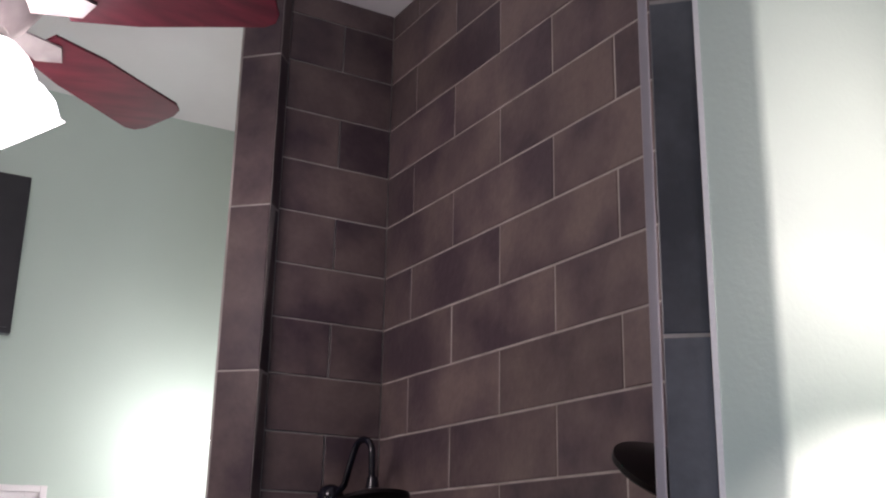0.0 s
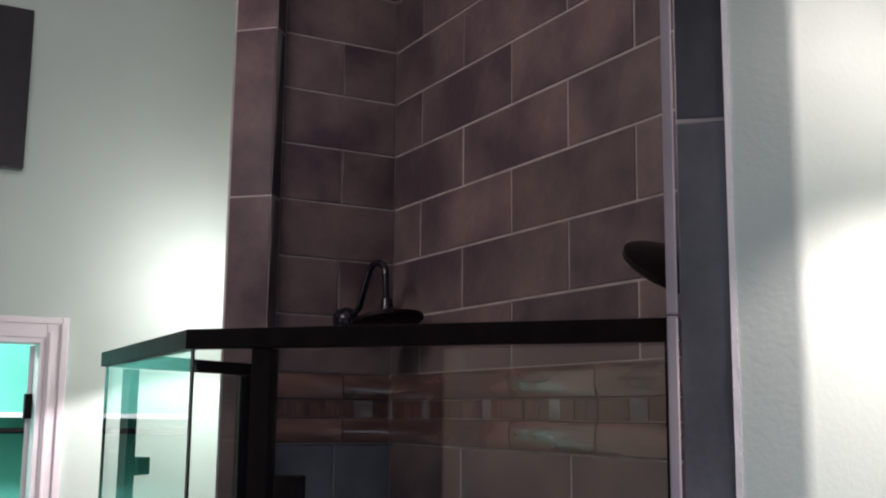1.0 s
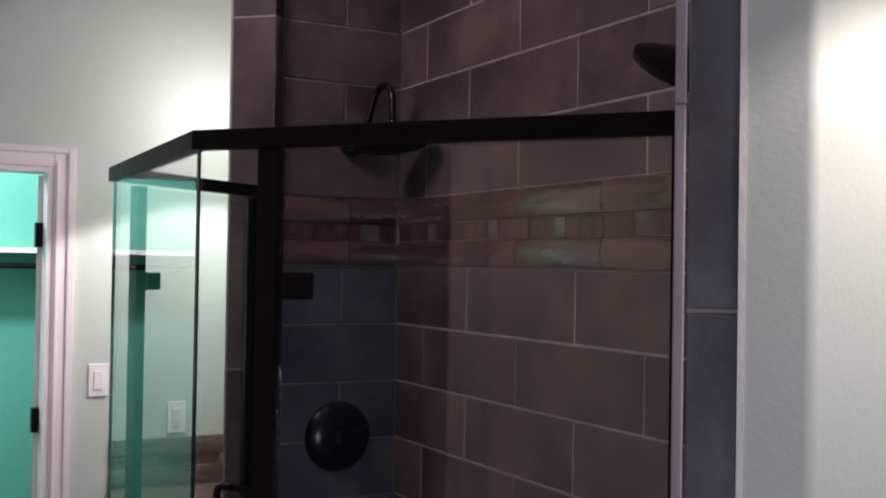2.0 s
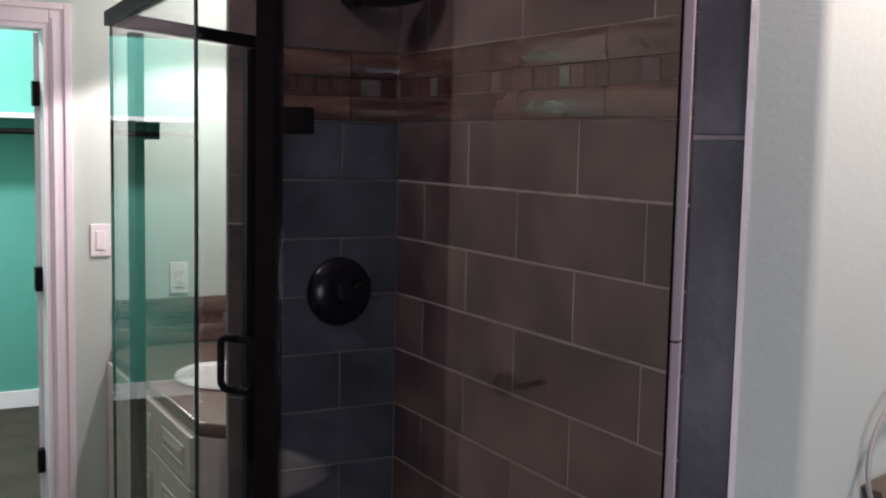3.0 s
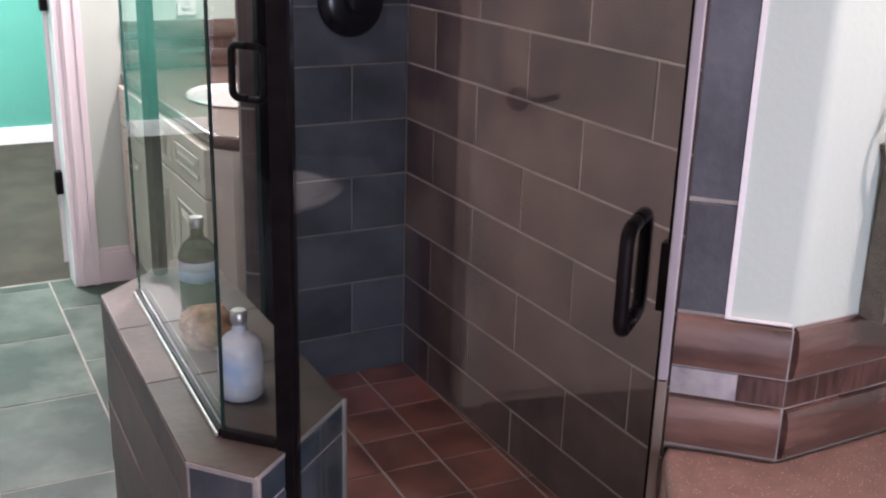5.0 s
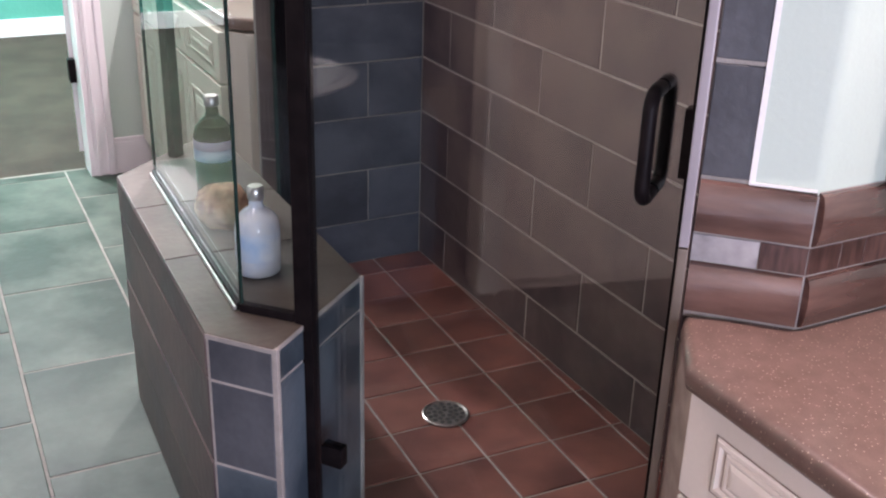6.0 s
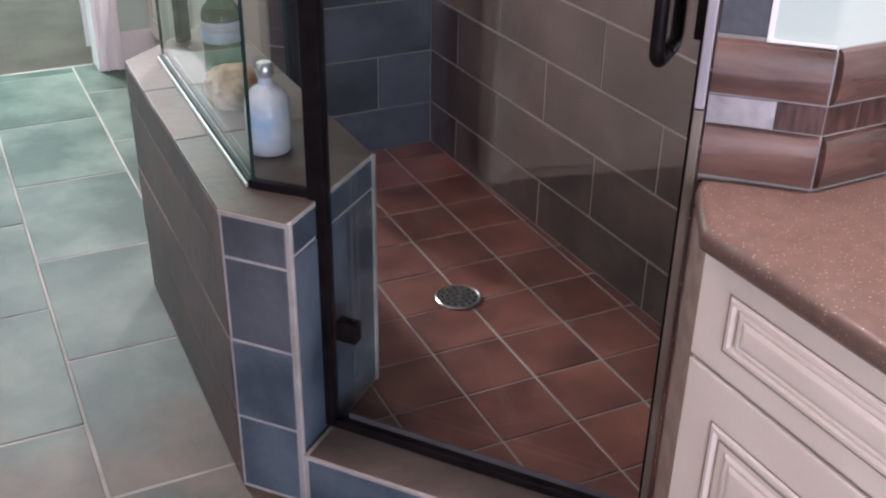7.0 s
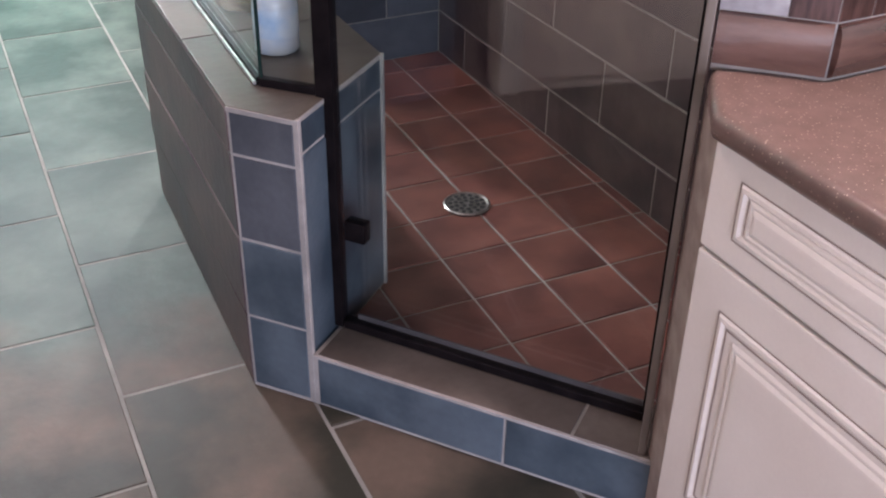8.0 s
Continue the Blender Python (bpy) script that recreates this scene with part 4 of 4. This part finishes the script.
def vanity_light(y, z, label):
    ob = empty("vanity_light", (-0.02, y, z), label, "wall lamp", "lamps over the vanities")
    part("back_plate", box(-0.005, -0.10, 0.02, 0.02, 0.10, 0.10, bevel=0.004), BRONZE, ob)
    part("arm", tube([(0, 0, 0.06), (-0.09, 0, 0.08), (-0.14, 0, 0.06)], 0.010), BRONZE, ob, smooth=True)
    part("shade", lathe([(0.012, 0.055), (0.03, 0.045), (0.075, 0.012), (0.078, 0.009), (0.03, 0.038), (0.012, 0.048)], 28, at=(-0.14, 0, 0)), BRONZE, ob, "dark metal bell shade", smooth=True)
    part("bulb", lathe([(0, 0.04), (0.012, 0.035), (0.022, 0.012), (0, 0.008)], 18, at=(-0.14, 0, 0.02)), BULB, ob, "lit bulb", smooth=True)
    return ob


vanity_light(0.78, 2.12, "dark wall lamp over the far vanity")
vanity_light(-2.10, 2.17, "dark wall lamp over the near vanity")

# ---- tiles ----
tile_wall_long = empty("wall_long_tiling", label="running-bond brown slate tiles with pale grout on the long shower wall", category="wall tiles", kind="structure")
part("grout_bed", box(-0.004, -1.672, 0.0, 0.0025, 0.0, 3.376), GROUT, tile_wall_long)


def running(length, rows, first, step, offsets):
    """Rows of a running bond: joints at first + step * k, moved by the row's offset."""
    out = []
    for r, (z0, z1) in enumerate(zip(rows, rows[1:])):
        off = offsets[r % len(offsets)]
        if off is None:
            out.append((0.0, length, z0, z1))
            continue
        cuts = [0.0]
        u = off + first
        while u < length - 0.02:
            if u > 0.02:
                cuts.append(u)
            u += step
        cuts.append(length)
        out += [(a, b, z0, z1) for a, b in zip(cuts, cuts[1:])]
    return out


# u runs from the front end to the corner, so joints are laid from the corner back
LONG = 1.672


def long_rows(rows, parity):
    out = []
    for r, (z0, z1) in enumerate(zip(rows, rows[1:])):
        off = 0.16 if (r + parity) % 2 else 0.381
        cuts = [0.0]
        while off < LONG - 0.02:
            cuts.append(off)
            off += 0.4435
        cuts.append(LONG)
        out += [(LONG - b, LONG - a, z0, z1) for a, b in zip(cuts, cuts[1:])]
    return out


tiles(tile_wall_long, (-0.006, -LONG), (0, 1), long_rows(ROWS_LOW, 1), TILE)
tiles(tile_wall_long, (-0.006, -LONG), (0, 1), long_rows(ROWS_HIGH, 1), TILE)
band(tile_wall_long, (-0.006, -LONG), (0, 1), LONG - 0.012, *BAND, seed=4)


def valve_rows(rows, parity):
    return [q for r, (z0, z1) in enumerate(zip(rows, rows[1:])) for q in
            (((0.006, 0.170, z0, z1), (0.170, 0.342, z0, z1)) if (r + parity) % 2 else ((0.006, 0.342, z0, z1),))]


# daylight tint is in the colour of the rows below the band only
tiles(wall_valve, (0, -0.003), (-1, 0), valve_rows(ROWS_LOW, 0), COOL_LIT_VALVE_TILE)
tiles(wall_valve, (0, -0.003), (-1, 0), valve_rows(ROWS_HIGH, 0), TILE)
band(wall_valve, (-0.014, -0.003), (-1, 0), 0.326, *BAND, seed=7)
FACET_Z = [0.0, 0.42, 0.872, 1.323, 1.772, 2.222, 2.676, 3.128, CEIL]
ret_d = Vector((A[0] + 0.340, A[1] + 0.002))
tiles(wall_valve, (-0.340, 0.0), tuple(ret_d), [(0.002, ret_d.length, a, b) for a, b in zip(FACET_Z, FACET_Z[1:])], TILE)
tiles(wall_valve, A, (-1, 1), [(0, 0.1216, a, b) for a, b in zip(FACET_Z, FACET_Z[1:])], TILE)
RIGHT_Z = [0.936, 1.077, 1.547, 2.012, 2.466, 2.918, CEIL]
for a, b in zip(RIGHT_Z, RIGHT_Z[1:]):
    # cool light coloured in on the lower tiles, plain brown slate higher up
    tiles(wall_right, M_, (-1, 1), [(0.0, 0.0615, a, b)], HALF_COOL_LIT_TILE if a < 2.2 else TILE)
tiles(wall_right, M_, (-1, 1), [(0.0, 0.0615, a, b) for a, b in ((0.11, 0.43), (0.43, 0.752))], TILE)
band(wall_right, G_, (-1, 1), 0.1365, 0.757, 0.828, 0.864, 0.935, seed=3, smoky=False, pale_end=True)
end_bs = empty("backsplash_near", label="glazed brown liner backsplash with glass mosaic behind the vanity", category="backsplash", kind="structure")
band(end_bs, (-0.005, -1.7745), (-1, 0), 0.365, 0.757, 0.828, 0.864, 0.935, seed=5, smoky=False)
part("grout_bed", box(-0.368, -1.7746, 0.755, -0.004, -1.774, 0.935), GROUT, end_bs)
far_bs = empty("backsplash_far", label="glazed brown liner backsplash with glass mosaic on the far wall", category="backsplash", kind="structure")
band(far_bs, (-0.010, 1.2585), (-1, 0), 0.50, 0.781, 0.852, 0.888, 0.956, seed=6)
part("grout_bed", box(-0.512, 1.2595, 0.779, -0.004, 1.2615, 0.956), GROUT, far_bs)

# pony wall tiles
PZ = [0.004, 0.159, 0.317, 0.476, PONY - 0.002]
RZ = [0.08, 0.494, PONY - 0.002]
side_d = Vector((PA[0] - PK[0], PA[1] - PK[1]))
for a, b in zip(PZ, PZ[1:]):
    tiles(pony, PA, tuple(-side_d), [(0.001, side_d.length, a, b)], TILE)
fd = Vector((PB[0] - PA[0], PB[1] - PA[1]))
for a, b in zip(PZ, PZ[1:]):
    # painted daylight tint, stronger on the two lowest rows
    tiles(pony, PB, tuple(-fd), [(0.004, fd.length - 0.002, a, b)], COOL_LIT_TILE if a < 0.3 else HALF_COOL_LIT_TILE)
rd = Vector((PI[0] - PB[0], PI[1] - PB[1]))
tiles(pony, PI, tuple(-rd), [(0.002, rd.length - 0.008, a, b) for a, b in zip(RZ, RZ[1:])], COOL_LIT_TILE)
part("corner_grout", bar(PB, (PB[0] + rd.x * 0.03, PB[1] + rd.y * 0.03), 0.007, 0.002, PONY, bevel=0.001, offset=-0.001), GROUT, pony, "pale grouted corner joint")
part("corner_grout", bar((PI[0] - rd.x * 0.025, PI[1] - rd.y * 0.025), (PI[0] + 0.001, PI[1] + 0.001), 0.007, 0.08, PONY, bevel=0.001, offset=-0.001), GROUT, pony, "pale grouted corner joint")
tiles(pony, (PI[0] + 0.002, -0.215), (0, -1), [(u, v, a, b) for a, b in zip([0.08] + PZ[1:], PZ[1:]) for u, v in ((0.0, 0.35), (0.35, 0.80))], TILE)
for p, q in ((PA, PB), (PB, PI)):
    part("edge_grout", bar(p, q, 0.006, PONY - 0.009, PONY - 0.001, offset=0.0025), GROUT, pony, "pale grout line under the ledge")
# ledge tiles: plan pieces cut across the ledge


def at_y(p, q, y):
    f = (y - p[1]) / (q[1] - p[1])
    return (p[0] + (q[0] - p[0]) * f, y)


def ledge(poly):
    c = sum((Vector(p) for p in poly), Vector((0, 0))) / len(poly)
    shrunk = []
    for p in poly:
        v = Vector(p) - c
        shrunk.append(tuple(c + v * (1 - 0.0018 / v.length)))
    part("tile", prism(shrunk, PONY - 0.008, PONY, None, 0.0012), TOP_LIT_TILE, pony)


o1, o2 = at_y(PK, PA, -0.56), at_y(PK, PA, -0.83)
ledge([PK, o1, (PI[0], -0.56), (PI[0], -0.215), PL])
ledge([o1, o2, (PI[0], -0.83), (PI[0], -0.56)])
ledge([o2, PA, PB, PI, (PI[0], -0.83)])

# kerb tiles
# front face coloured as if daylight from the south fell on it
tiles(kerb, kp(KL, 0), tuple(-curb_d), [(KL - b, KL - a, 0.004, KERB - 0.003) for a, b in ((0.008, 0.363), (0.363, KL))], COOL_LIT_TILE)
for a, b in ((0.006, 0.475), (0.475, KL)):
    part("tile", prism([kp(a + .003, 0.006), kp(b - .003, 0.006), kp(b - .003, KW), kp(a + .003, KW)], KERB - 0.008, KERB, None, 0.0012), TOP_LIT_TILE, kerb)
part("edge_grout", prism([kp(0.004, 0.0), kp(KL, 0.0), kp(KL, 0.006), kp(0.004, 0.006)], KERB - 0.006, KERB - 0.0005), GROUT, kerb)

# shower pan tiles, six inches square, turned a little
S6 = 0.1535
tile6 = tile_mesh(S6 - 0.0048, S6 - 0.0048, material=PAN_TILE)
org, turn = Vector((-0.344, -1.161)), radians(-1.9)
ux, uy = Vector((math.cos(turn), math.sin(turn))), Vector((-math.sin(turn), math.cos(turn)))
pan_edge = [(0.0, 0.0), (-0.39, 0.0), (-0.70, -0.21), (-0.636, -1.02), kp(0.10, KW), kp(KL, KW), (-0.40, -1.672), (0, -1.672)]


def inside(p, poly):
    c = False
    for (x0, y0), (x1, y1) in zip(poly, poly[1:] + poly[:1]):
        if (y0 > p[1]) != (y1 > p[1]) and p[0] < (x1 - x0) * (p[1] - y0) / (y1 - y0) + x0:
            c = not c
    return c


for i in range(-4, 4):
    for j in range(-5, 9):
        p = org + ux * (i * S6) + uy * (j * S6)
        c = p + (ux + uy) * S6 / 2
        if inside(c, pan_edge) or sum(inside(p + ux * S6 * a + uy * S6 * b, pan_edge) for a in (0, 1) for b in (0, 1)) > 0:
            corners = [p + ux * S6 * a + uy * S6 * b for a, b in ((0.02, 0.02), (0.98, 0.02), (0.98, 0.98), (0.02, 0.98))]
            back = [(q - KF0).dot(curb_n) - KW for q in corners]
            if min(back) < 0:
                if max(back) < 0.004:
                    continue
                cut = []
                for k in range(4):
                    f, g = back[k], back[(k + 1) % 4]
                    if f >= 0:
                        cut.append(tuple(corners[k]))
                    if f * g < 0:
                        cut.append(tuple(corners[k].lerp(corners[(k + 1) % 4], f / (f - g))))
                part("tile", prism(cut, 0.070, 0.077), PAN_TILE, shower_floor)
                continue
            ob = new("tile", tile6)
            ob.matrix_world = Matrix.Translation((p.x, p.y, 0.077)) @ Matrix.Rotation(turn, 4, 'Z') @ Matrix.Translation((0.0024, S6 - 0.0024, 0)) @ pose(0, 0, 0, 90 + TILT.uniform(-.2, .2), 0, 0)
            ob.parent = shower_floor
            ob.matrix_parent_inverse = shower_floor.matrix_world.inverted()

# bathroom floor tiles, laid lengthwise in staggered columns
FX, FY = 0.3150, 0.469
skew = Matrix.Translation((-0.853, -1.05, 0)) @ Matrix.Rotation(radians(-0.9), 4, 'Z') @ Matrix.Translation((0.853, 1.05, 0))
for i in range(-11, 4):
    for j in range(-9, 8):
        x, y = -0.851 + FX * i, (-1.066 if i % 2 else -1.300) + FY * j
        x0, y0 = max(x, -4.198), max(y, -4.198)
        wide, long = min(x + FX, 0.0) - x0, min(y + FY, 1.345) - y0
        if wide < 0.03 or long < 0.03:
            continue
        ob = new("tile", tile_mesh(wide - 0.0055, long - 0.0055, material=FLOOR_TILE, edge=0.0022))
        ob.matrix_world = skew @ Matrix.Translation((x0 + 0.00275, y0 + long - 0.00275, TILT.uniform(-0.0005, 0.0005))) @ pose(0, 0, 0, 90 + TILT.uniform(-.12, .12), TILT.uniform(-.12, .12), 0)
        ob.parent = floor
        ob.matrix_parent_inverse = floor.matrix_world.inverted()
